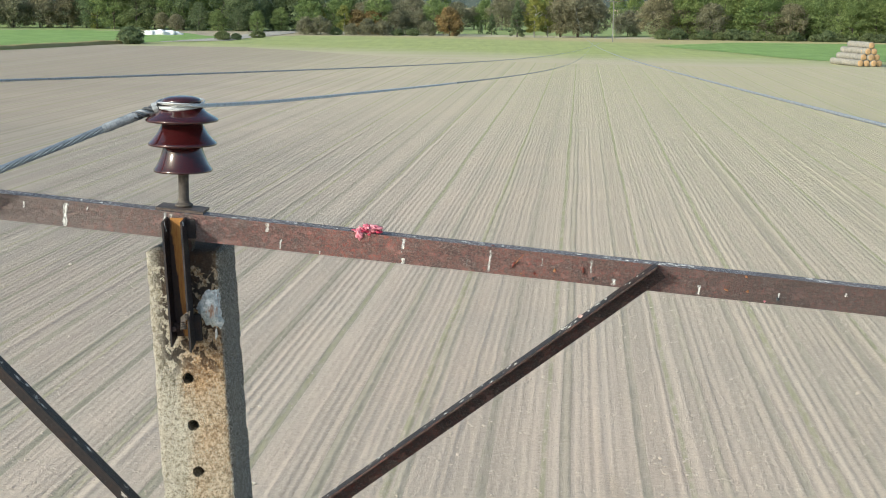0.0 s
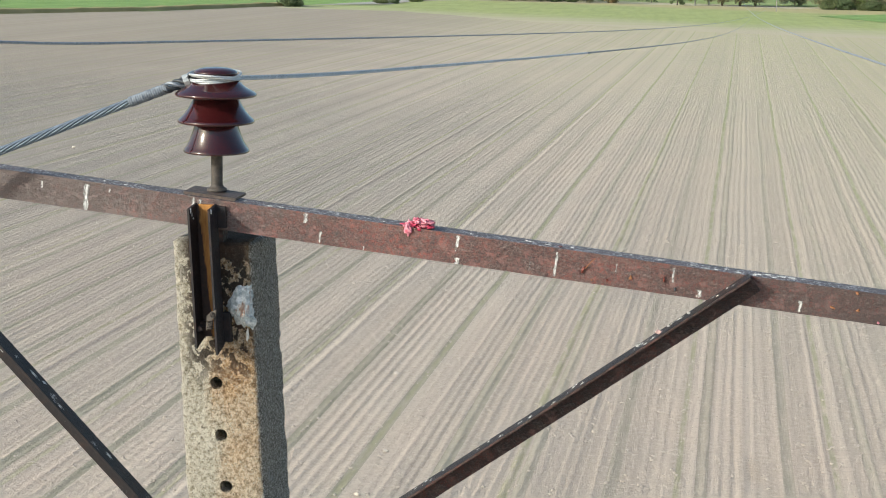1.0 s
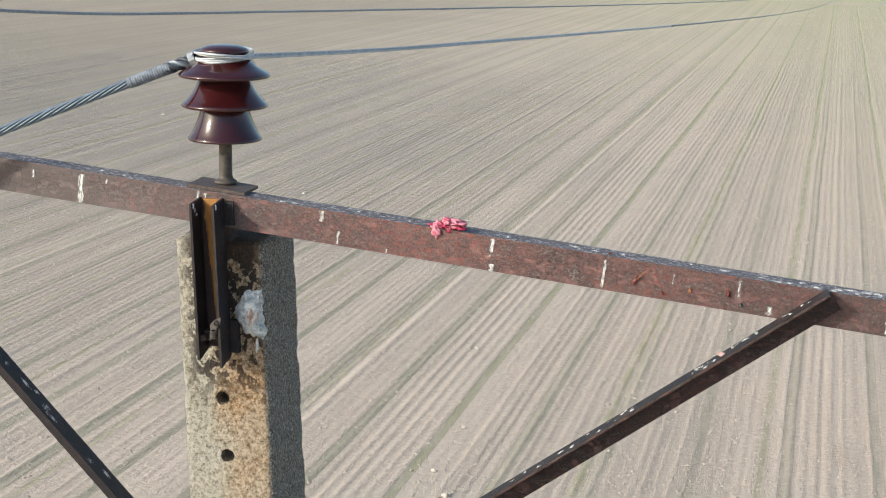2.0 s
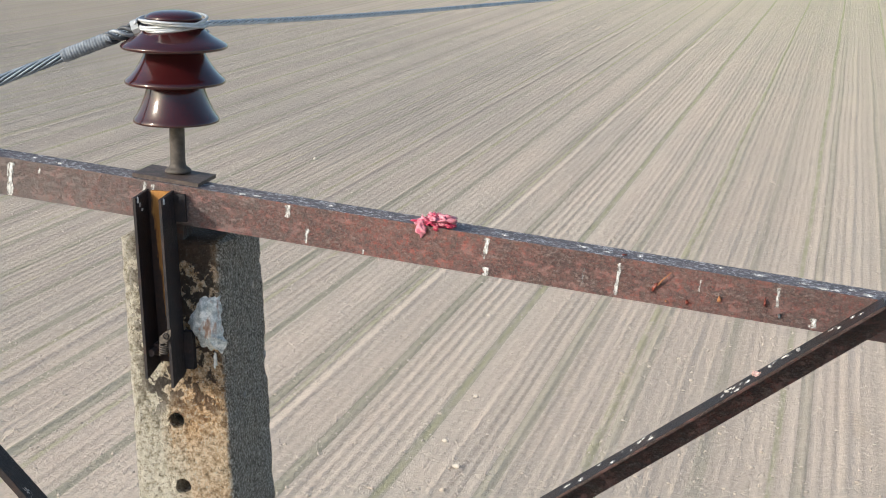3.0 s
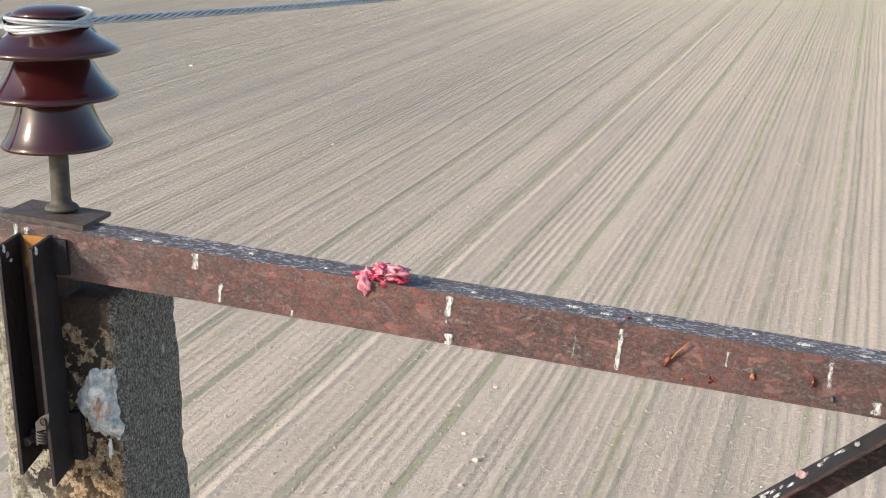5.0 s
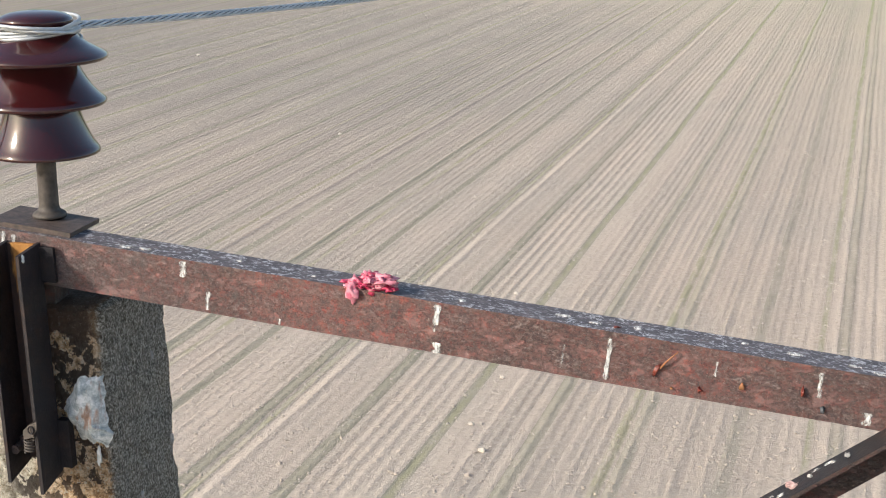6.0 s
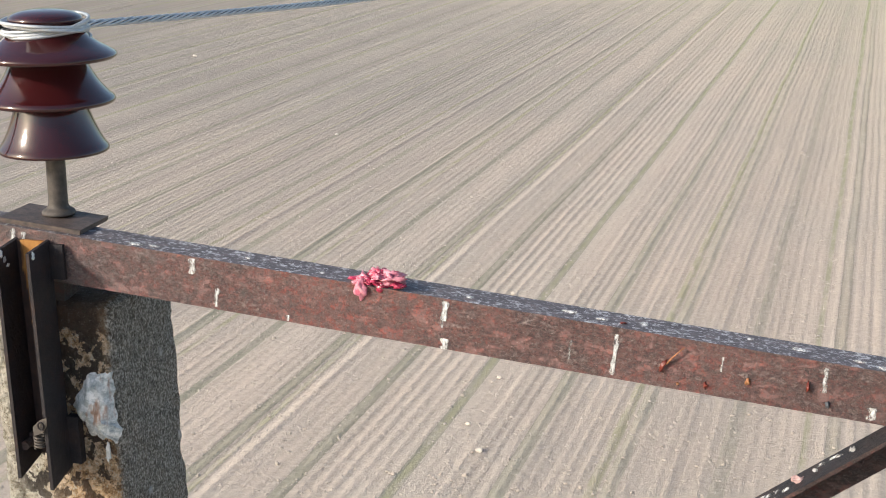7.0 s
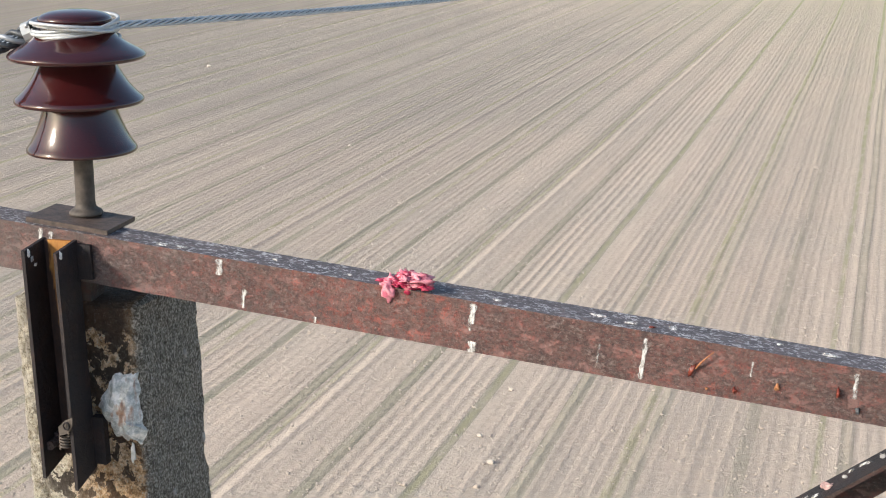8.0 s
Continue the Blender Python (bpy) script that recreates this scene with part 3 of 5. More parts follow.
def build_hills():
    bm = bmesh.new()
    n = 140
    rings = []
    for depth, base in ((0, 0.0), (60, 1.0), (220, 1.0), (500, 0.6)):
        ring = []
        for i in range(n + 1):
            x = -1500 + 3000 * i / n
            top = 30 + 16 * noise.noise((x * 0.003, 1.7, 0)) + 6 * noise.noise((x * 0.02, 4.1, 0)) + 3 * noise.noise((x * 0.09, depth, 0))
            ring.append(bm.verts.new((x, 1500 + depth + 30 * noise.noise((x * 0.004, 9, 0)), -2 + top * base * (1 if depth < 200 else 1.25))))
        rings.append(ring)
    for a, b in zip(rings, rings[1:]):
        for i in range(n):
            bm.faces.new((a[i], a[i + 1], b[i + 1], b[i]))
    ob = part("backdrop", bm, HILL, smooth=True)
    tagged(ob, "long wooded hill on the horizon", "hill", kind="structure")


build_hills()


# ---- trees ----
def crown_mesh(name, seed, height, width, clusters, leaves, size, bare=0.18, cone=False):
    """Leaf clumps scattered through an uneven crown."""
    rng = np.random.RandomState(seed)
    lo = height * bare
    verts, faces = [], []
    for c in range(clusters):
        f = rng.rand() ** 0.8
        zc = lo + (height - lo) * f
        reach = width * (1 - f) ** 0.8 if cone else width * math.sin(math.pi * min(0.97, 0.16 + 0.80 * f)) ** 0.75
        ang, rad = rng.rand() * 2 * math.pi, reach * (0.35 + 0.65 * rng.rand() ** 0.5) * rng.uniform(0.75, 1.12)
        centre = np.array([rad * math.cos(ang), rad * math.sin(ang), zc])
        spread = width * rng.uniform(0.18, 0.34) * (0.6 if cone else 1.0)
        for _ in range(leaves):
            d = rng.normal(0, 1, 3)
            d *= spread * rng.rand() ** 0.4 / np.linalg.norm(d)
            d[2] *= 0.7
            p = centre + d
            a = rng.normal(0, 1, 3)
            a /= np.linalg.norm(a)
            b = np.cross(a, rng.normal(0, 1, 3))
            b /= np.linalg.norm(b)
            s = size * rng.uniform(0.6, 1.4)
            k = len(verts)
            verts += [p - a * s, p - b * s * 0.55, p + a * s, p + b * s * 0.55]
            faces.append((k, k + 1, k + 2, k + 3))
    me = bpy.data.meshes.new(name)
    me.from_pydata([tuple(v) for v in verts], [], faces)
    return me


def build_tree(name, seed, height, width, leaf, label, category="tree", bark=None, clusters=130, leaves=60, size=0.235, bare=0.10, cone=False, stems=1):
    rng = random.Random(seed)
    tree = thing(name, (0, 0, 0), label, category)
    bm = bmesh.new()
    for s in range(stems):
        sx, sy = (rng.uniform(-0.5, 0.5), rng.uniform(-0.5, 0.5)) if stems > 1 else (0, 0)
        pts = [(sx + rng.uniform(-0.12, 0.12) * k, sy + rng.uniform(-0.12, 0.12) * k, height * 0.82 * k / 6 - 0.1) for k in range(7)]
        r = height * 0.022 / (1 if stems == 1 else 1.5)
        tube(bm, pts, [r * (1 - 0.14 * k) for k in range(7)], 7)
        for limb in range(6 if stems == 1 else 3):
            k = 2 + limb % 4
            start = Vector(pts[k])
            ang = rng.uniform(0, 6.28)
            end = start + Vector((math.cos(ang) * width * 0.75, math.sin(ang) * width * 0.75, height * rng.uniform(0.05, 0.2)))
            tube(bm, [start, start.lerp(end, 0.5) + Vector((0, 0, 0.2)), end], [r * 0.45, r * 0.3, r * 0.1], 5)
    part("trunk", bm, bark or BARK, tree)
    me = crown_mesh("crown", seed, height, width, clusters, leaves, size, bare, cone)
    me.materials.append(leaf)
    crown = new("crown", me)
    crown.parent = tree
    return tree


def plant_trees():
    rng = random.Random(11)
    kinds = {
        "willow": build_tree("willow_tree", 1, 11.0, 5.6, LEAF_WILLOW, "grey-green willow with a broad loose crown", bare=0.08, stems=3),
        "willow_low": build_tree("willow_tree", 2, 8.0, 5.2, LEAF_WILLOW, "low grey-green willow with a rounded crown", bare=0.04, stems=3),
        "green": build_tree("deciduous_tree", 3, 13.0, 5.4, LEAF_GREEN, "tall green broadleaf tree at the field's edge", bare=0.03),
        "green_b": build_tree("deciduous_tree", 4, 15.0, 6.2, LEAF_GREEN, "tall full-crowned green broadleaf tree", bare=0.03),
        "dark": build_tree("deciduous_tree", 5, 15.0, 5.6, LEAF_DARK, "tall dark green tree in the wood", bare=0.02),
        "fir": build_tree("conifer_tree", 6, 12.0, 3.4, LEAF_DARK, "dark green conifer with a narrow crown", cone=True, bare=0.04, clusters=130),
        "birch": build_tree("birch_tree", 7, 12.0, 3.2, LEAF_OLIVE, "slender birch with a pale trunk and yellow-green leaves", bark=BIRCH, bare=0.14, clusters=90),
        "brown": build_tree("deciduous_tree", 8, 8.0, 4.0, LEAF_BROWN, "small tree with brown autumn leaves", bare=0.03),
        "bush": build_tree("bush", 9, 3.3, 3.3, LEAF_DARK, "dark round bush at the field's edge", "bush", bare=0.0, clusters=90, stems=3, size=0.24),
        "olive_bush": build_tree("bush", 10, 5.2, 3.2, LEAF_OLIVE, "yellow-green rounded bush in the meadow", "bush", bare=0.0, clusters=90, stems=3, size=0.28),
    }
    used = set()

    def plant(kind, x, y, scale=1.0):
        src = kinds[kind]
        s = scale * rng.uniform(0.92, 1.08)
        m = pose(x, y, -0.05, 0, 0, rng.uniform(0, 360))
        if kind in used:
            ob = copy_thing(src, m)
        else:
            ob = src
            ob.matrix_basis = m
            used.add(kind)
        ob.scale = (s, s, s * rng.uniform(0.93, 1.07))
        ob["group"] = "trees along the field"

    # single trees that stand out
    plant("bush", -78.8, 311, 1.0)
    plant("olive_bush", -123.8, 449, 1.05)
    for x, y, s in ((-157, 438, 1.2), (-150, 442, 1.25), (-142, 446, 1.3), (-135, 450, 1.2)):
        plant("willow_low", x, y, s)
    for x, y, s in ((-65, 346, 0.62), (-62.5, 351, 0.5), (-60, 368, 0.62)):
        plant("bush", x, y, s)
    plant("brown", -10.8, 406, 0.95)
    plant("fir", 1.4, 424, 0.52)
    plant("fir", 8.6, 403, 0.85)
    plant("fir", -2.1, 436, 0.28)
    plant("birch", 13.5, 406, 0.95)
    plant("birch", 17.5, 409, 0.9)
    for x, y, s in ((21, 409, 1.05), (26, 410, 1.1), (30.5, 412, 1.05)):
        plant("willow", x, y, s)
    plant("willow", 48.7, 404, 1.05)
    plant("willow_low", 42.5, 428, 0.9)
    plant("birch", 55, 405, 0.85)
    # wood on the far left
    for k in range(16):
        plant(rng.choice(["dark", "dark", "fir", "green"]), -128 + 4.6 * k + rng.uniform(-1.5, 1.5), 447 + rng.uniform(-4, 9) - 0.6 * k, rng.uniform(0.85, 1.15))
    for k in range(18):
        plant(rng.choice(["dark", "green_b", "fir"]), -176 + 7.6 * k + rng.uniform(-2, 2), 488 + rng.uniform(-8, 10), rng.uniform(1.15, 1.45))
    for k in range(7):
        plant(rng.choice(["green", "dark", "willow"]), -101 + 6.2 * k, 432 + rng.uniform(-4, 4), 0.5)
    # mixed hedge from the wood to the gap
    for k in range(11):
        plant(rng.choice(["brown", "willow", "birch", "green", "willow"]), -53 + 3.7 * k + rng.uniform(-1, 1), 410 + 0.6 * k + rng.uniform(-1, 4), rng.uniform(0.55, 0.9))
    for k in range(9):
        plant(rng.choice(["willow_low", "bush", "bush"]), -52 + 4.4 * k, 403 + 0.4 * k, rng.uniform(0.4, 0.65))
    for k in range(17):
        plant(rng.choice(["willow", "willow", "willow", "green"]), -58 + 5.2 * k + rng.uniform(-2, 2), 482 + rng.uniform(-8, 14), rng.uniform(0.7, 0.95))
    # green belt to the right of the gap
    for k in range(24):
        plant(rng.choice(["willow", "green", "green", "green_b"]), 54 + 3.3 * k + rng.uniform(-1.4, 1.4), 404 - 0.5 * k + rng.uniform(-3, 4), rng.uniform(0.8, 1.05))
    for k in range(16):
        plant(rng.choice(["green_b", "green", "dark"]), 57 + 5.4 * k + rng.uniform(-2, 2), 428 + rng.uniform(-4, 10), rng.uniform(1.0, 1.25))
    for k in range(22):
        plant("bush", 50 + 3.6 * k + rng.uniform(-1, 1), 398 - 0.5 * k + rng.uniform(-1, 1), rng.uniform(0.5, 0.9))
    # hedges and trees in the distance
    for k in range(12):
        plant(rng.choice(["olive_bush", "willow_low", "green"]), -30 + 9.0 * k + rng.uniform(-3, 3), 650 + rng.uniform(-25, 50), rng.uniform(0.8, 1.2))


plant_trees()


# ---- things in the far field ----
def straw_bale(name, seed):
    bm = bmesh.new()
    prof = [(0, -0.68), (0.53, -0.68), (0.585, -0.63), (0.595, 0), (0.585, 0.63), (0.53, 0.68), (0, 0.68)]
    lathe(bm, prof, (0, 0, 0), 18)
    for v in bm.verts:
        v.co *= 1 + 0.03 * noise.noise(v.co * 3 + Vector((seed, 0, 0)))
    bmesh.ops.rotate(bm, verts=bm.verts, cent=(0, 0, 0), matrix=Euler((radians(90), 0, 0)).to_matrix())
    ob = part(name, bm, STRAW_GREY, smooth=True)
    ob.data.materials.append(STRAW_END)
    for p in ob.data.polygons:
        if abs(p.normal.y) > 0.8:
            p.material_index = 1
    return ob


def build_straw_stack():
    """Round bales piled five wide, four long, in a long heap with a stepped end."""
    first = straw_bale("straw_bale", 1)
    tagged(first, "round straw bale, grey weathered side and golden cut end", "straw bale", "bales in the stack")
    turn = pose(65.6, 249.4, 0, 0, 0, 12)
    n = 0
    rng = random.Random(15)
    for layer in range(4):
        across = 4 - layer
        for i in range(across):
            for j in range((layer + 1) // 2, 8):
                x = (i - (across - 1) / 2) * 1.19
                m = turn @ pose(x + rng.uniform(-0.03, 0.03), -1.38 * j + 1.38 * 3.5 + rng.uniform(-0.02, 0.02) + 0.22 * math.sin(i * 2.3 + layer * 1.9), 0.595 + layer * 1.025, 0, rng.uniform(0, 360), rng.uniform(-2, 2))
                if n == 0:
                    first.matrix_basis = m
                else:
                    copy_thing(first, m)
                n += 1


build_straw_stack()


def build_white_heap():
    bm = bmesh.new()
    for k, (x, y, s, h) in enumerate(((-91.8, 381.0, 2.2, 0.9), (-89.4, 382.2, 2.6, 1.1), (-87.0, 383.4, 2.4, 1.0), (-85.0, 384.6, 1.7, 0.7))):
        blob(bm, (x, y, h * 0.35), (s, s * 0.7, h), 0.4, k, 3)
    tagged(part("white_heap", bm, WHITE_SHEET, smooth=True), "low heap of bright white material on the ground", "heap")


build_white_heap()


def build_bank():
    """The grassy bank with a dark edge between field and meadow."""
    verts, faces = [], []
    pts = [(-120, 222), (-95, 267), (-84.5, 303), (-81, 312)]
    n = 60
    for i in range(n + 1):
        f = i / n * (len(pts) - 1)
        k = min(int(f), len(pts) - 2)
        x = pts[k][0] + (pts[k + 1][0] - pts[k][0]) * (f - k)
        y = pts[k][1] + (pts[k + 1][1] - pts[k][1]) * (f - k)
        j = 0.25 * noise.noise((x * 0.4, y * 0.4, 3))
        verts += [(x + 0.6, y, -0.05), (x + 0.1, y, 0.75 + j), (x - 1.6, y + 0.4, 0.85 + j), (x - 4.0, y + 1.0, -0.05)]
    for i in range(n):
        for k in range(3):
            a = i * 4 + k
            faces.append((a, a + 4, a + 5, a + 1))
    ob = raw("grass_bank", verts, faces, MEADOW_DRY)
    tagged(ob, "low bank of dry grass between field and meadow", "bank", kind="structure")


build_bank()


def build_far_pole():
    pole = thing("distant_utility_pole", (32.7, 366.6, 0), "far concrete pole of the same power line", "utility pole")
    bm = bmesh.new()
    box(bm, -0.13, 0.13, -0.11, 0.11, -0.2, 10.3)
    part("shaft", bm, CONCRETE_FAR, pole)
    bm = bmesh.new()
    box(bm, -2.2, 2.5, -0.24, -0.16, 10.4, 10.5)
    box(bm, -0.05, 0.05, -0.20, -0.15, 9.9, 10.45)
    part("crossarm", bm, RUST, pole)
    for x in (-2.1, 0.0, 2.4):
        bm = bmesh.new()
        lathe(bm, [(0.02, 0), (0.02, 0.12), (0.12, 0.13), (0.06, 0.22), (0.14, 0.24), (0.06, 0.31), (0.14, 0.33), (0.06, 0.38), (0, 0.40)], (x, -0.2, 10.5), 12)
        part("insulator", bm, GLAZE, pole)


CONCRETE_FAR = plain_material("pale_concrete", (0.19, 0.185, 0.17), (0.26, 0.255, 0.235), 4.0, 0.95)
build_far_pole()


# ---- near ground detail ----
def build_clods():
    rng = np.random.RandomState(21)
    bm = bmesh.new()
    bmesh.ops.create_icosphere(bm, subdivisions=1, radius=1.0)
    bm.verts.ensure_lookup_table()
    base = np.array([v.co[:] for v in bm.verts])
    tris = np.array([[v.index for v in f.verts] for f in bm.faces])
    bm.free()
    verts, faces = [], []
    n = 9000
    for k in range(n):
        y = 19 + 36 * rng.rand() ** 1.4
        x = rng.uniform(-0.62 * y - 1, 0.30 * y + 2)
        s = 0.010 + 0.027 * rng.rand() ** 3
        if k < 40:
            s = rng.uniform(0.04, 0.065)
        jit = base * (1 + rng.uniform(-0.25, 0.25, (len(base), 1)))
        jit = jit * np.array([s * rng.uniform(0.8, 1.4), s * rng.uniform(0.8, 1.4), s * 0.7]) + np.array([x, y, 0.012 + s * 0.2])
        faces.append(tris + k * len(base))
        verts.append(jit)
    ob = raw("soil_clods", np.concatenate(verts).tolist(), np.concatenate(faces).tolist(), STONE)
    tagged(ob, "scattered dry clods and small stones on the drilled soil", "clods", kind="stuff")


build_clods()


def build_stones():
    """A few pale stones that stand out in the soil."""
    for k, (x, y, s) in enumerate(((-3.80, 22.7, 0.080), (-4.30, 23.95, 0.060), (-4.2, 26.7, 0.055), (-31.3, 73.6, 0.11), (-5.05, 32.9, 0.060), (-16.2, 52.8, 0.08))):
        bm = bmesh.new()
        blob(bm, (0, 0, 0), (s, s * 0.85, s * 0.6), 0.5, k, 2)
        ob = part("field_stone", bm, PALE_STONE)
        ob.location = (x, y, 0.02 + s * 0.3)
        tagged(ob, "pale stone lying on the drilled soil", "stone", "stones in the field")


PALE_STONE = plain_material("pale_stone", (0.47, 0.415, 0.35), (0.62, 0.56, 0.49), 12.0, 0.95, relief=0.4, depth=0.01)
build_stones()


def build_tyre_track():
    """A short run of tractor tread pressed into the soil."""
    track = thing("tyre_track", (4.05, 27.4, 0.0), "tractor tyre tread pressed into dry soil", "tyre track")
    for k in range(9):
        for side in (-1, 1):
            bm = bmesh.new()
            prism(bm, [(-0.03, 0), (0.03, 0), (0.012, 0.004), (-0.012, 0.004)], (side * 0.02, k * 0.17 - 0.8, 0.024), (side * 0.25, k * 0.17 - 0.95, 0.024))
            part("tread_lug", bm, SOIL, track)


build_tyre_track()


# ---- the pole: shaft, bracket, crossarm, braces ----
POLE = thing("utility_pole", (0, 0, 0), "weathered square concrete power pole with rusty steel crossarm", "utility pole")
AT = (0, 0, ZB)
TOP = -0.146        # pole top, below the crossarm


def on_pole(ob, at=AT):
    ob.location = at
    return ob


def pole_sides(z):
    """Left and right faces of the leaning shaft, a little wider towards the foot."""
    return 0.030 + (LEAN + 0.003) * (z - TOP), 0.263 + (LEAN - 0.003) * (z - TOP)


def on_arm(x, y, z):
    """A point given in the crossarm's own axes."""
    return Vector((x + TILT * z, y, ZB + z - TILT * x))


def build_shaft():
    zs = [TOP - 0.014 * k for k in range(100)]
    zs += [zs[-1] - 0.25 * (k + 1) ** 1.25 for k in range(14)]
    zs = [z for z in zs if z > -10.6] + [-10.6]
    nx, ny, y0, y1 = 20, 16, 0.010, 0.245
    bm = bmesh.new()

    def ring(z, inset=0.0):
        a, b = pole_sides(z)
        a, b, c, d = a + inset, b - inset, y0 + inset, y1 + inset * -1
        pts = [(a + (b - a) * i / nx, c) for i in range(nx)] + [(b, c + (d - c) * i / ny) for i in range(ny)]
        pts += [(b - (b - a) * i / nx, d) for i in range(nx)] + [(a, d - (d - c) * i / ny) for i in range(ny)]
        out = []
        mx, my = (a + b) / 2, (c + d) / 2 + NOD * z
        for x, y in pts:
            corner = min(abs(x - a), abs(x - b)) + min(abs(y - c), abs(y - d))
            cut = max(0.0, 0.016 - corner) * 0.55
            p = Vector((x + 0.05 * (y - y0), y + NOD * z, z))
            n = noise.noise(p * 75) * 0.0030 + noise.noise(p * 18) * 0.0026
            chip = max(0.0, noise.noise(p * 25 + Vector((7, 0, 0))) - 0.15) * 0.012 * (1 if corner < 0.02 else 0.15)
            way = Vector((mx - p.x, my - p.y, 0)).normalized()
            p += way * (cut + n + chip) * (1 if z > -1.7 else 0.3)
            out.append(bm.verts.new(p))
        return out

    rings = [ring(z) for z in zs]
    m = len(rings[0])
    for a, b in zip(rings, rings[1:]):
        for i in range(m):
            bm.faces.new((a[i], b[i], b[(i + 1) % m], a[(i + 1) % m]))
    inner = ring(TOP + 0.006, 0.010)
    for v in inner:
        v.co.z += 0.006 * noise.noise(v.co * 22)
    for i in range(m):
        bm.faces.new((rings[0][(i + 1) % m], inner[(i + 1) % m], inner[i], rings[0][i]))
    bm.faces.new(inner)
    bm.faces.new(rings[-1])
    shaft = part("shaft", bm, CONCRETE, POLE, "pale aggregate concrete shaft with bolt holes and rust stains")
    shaft.location = AT
    # bolt holes bored through from front to back
    bm = bmesh.new()
    for k in range(10):
        z = -0.545 - 0.151 * k
        c = 0.164 + 0.105 * (-0.545 - z)
        tube(bm, [(c, NOD * z - 0.06, z), (c, NOD * z + 0.36, z)], 0.0185, 16)
    bmesh.ops.recalc_face_normals(bm, faces=bm.faces)
    me = bpy.data.meshes.new("bore")
    bm.to_mesh(me)
    bm.free()
    bore = new("bore", me)
    bore.location = AT
    mod = shaft.modifiers.new("bore", "BOOLEAN")
    mod.operation, mod.object, mod.solver = "DIFFERENCE", bore, "EXACT"
    deps = bpy.context.evaluated_depsgraph_get()
    done = bpy.data.meshes.new_from_object(shaft.evaluated_get(deps))
    shaft.modifiers.clear()
    shaft.data = done
    bpy.data.objects.remove(bore)
    return shaft


SHAFT = build_shaft()


def channel(name, mat, x0, x1, z0, z1, depth, thick, parent):
    """A channel lying along x: web in front, flanges running back."""
    bm = bmesh.new()
    outline = [(0, z0), (0, z1), (depth, z1), (depth, z1 - thick), (thick, z1 - thick - 0.004), (thick, z0 + thick + 0.004), (depth, z0 + thick), (depth, z0)]
    n = 60
    rings = []
    for i in range(n + 1):
        x = x0 + (x1 - x0) * i / n
        rings.append([bm.verts.new((x, y, z)) for y, z in outline])
    m = len(outline)
    for a, b in zip(rings, rings[1:]):
        for i in range(m):
            bm.faces.new((a[i], a[(i + 1) % m], b[(i + 1) % m], b[i]))
    bm.faces.new(rings[0])
    bm.faces.new(rings[-1][::-1])
    return part(name, bm, mat, parent, bevel=0.004)


CROSSARM = on_pole(channel("crossarm", RUST, -2.4, 2.9, -0.087, -0.003, 0.070, 0.007, POLE))
CROSSARM.rotation_euler = (0, math.atan(TILT), 0)
CROSSARM["label"] = "rusty steel channel crossarm streaked with white droppings"
CROSSARM.data.materials.append(GRIME)
CROSSARM.data.materials.append(WORN)
for poly in CROSSARM.data.polygons:
    if 0.25 < poly.normal.z < 0.97 and poly.normal.y < -0.2 and poly.center.z > -0.02:
        poly.material_index = 2
        continue
    if poly.normal.z > 0.6 and poly.center.z > -0.02:
        poly.material_index = 1


def splat(bm, centre, u, v, long, wide, seed, lift=0.0012, drip=0.0):
    """A thin uneven crust lying on a surface spanned by u and v; drip narrows it along v."""
    u, v = Vector(u).normalized(), Vector(v).normalized()
    nrm = u.cross(v).normalized()
    n = 26
    top, low = [], []
    for k in range(n):
        a = 2 * math.pi * k / n
        ca, sa = math.cos(a), math.sin(a)
        r = 1 + 0.40 * noise.noise((ca * 1.4 + seed * 2.3, sa * 1.4, seed * 0.7)) + 0.45 * noise.noise((ca * 4.5 + seed, sa * 4.5, seed * 1.9))
        square = 1 / max(abs(ca), abs(sa)) ** 0.5
        narrow = 1 - drip * 0.5 * (1 + sa) * (0.6 + 0.4 * math.sin(seed * 1.7))
        p = Vector(centre) + u * ca * wide * r * narrow * square + v * sa * long * min(r, 1.15)
        low.append(bm.verts.new(p - nrm * 0.0005))
        top.append(bm.verts.new(Vector(centre) + (p - Vector(centre)) * 0.80 + nrm * lift))
    for k in range(n):
        bm.faces.new((low[k], low[(k + 1) % n], top[(k + 1) % n], top[k]))
    bm.faces.new(top)


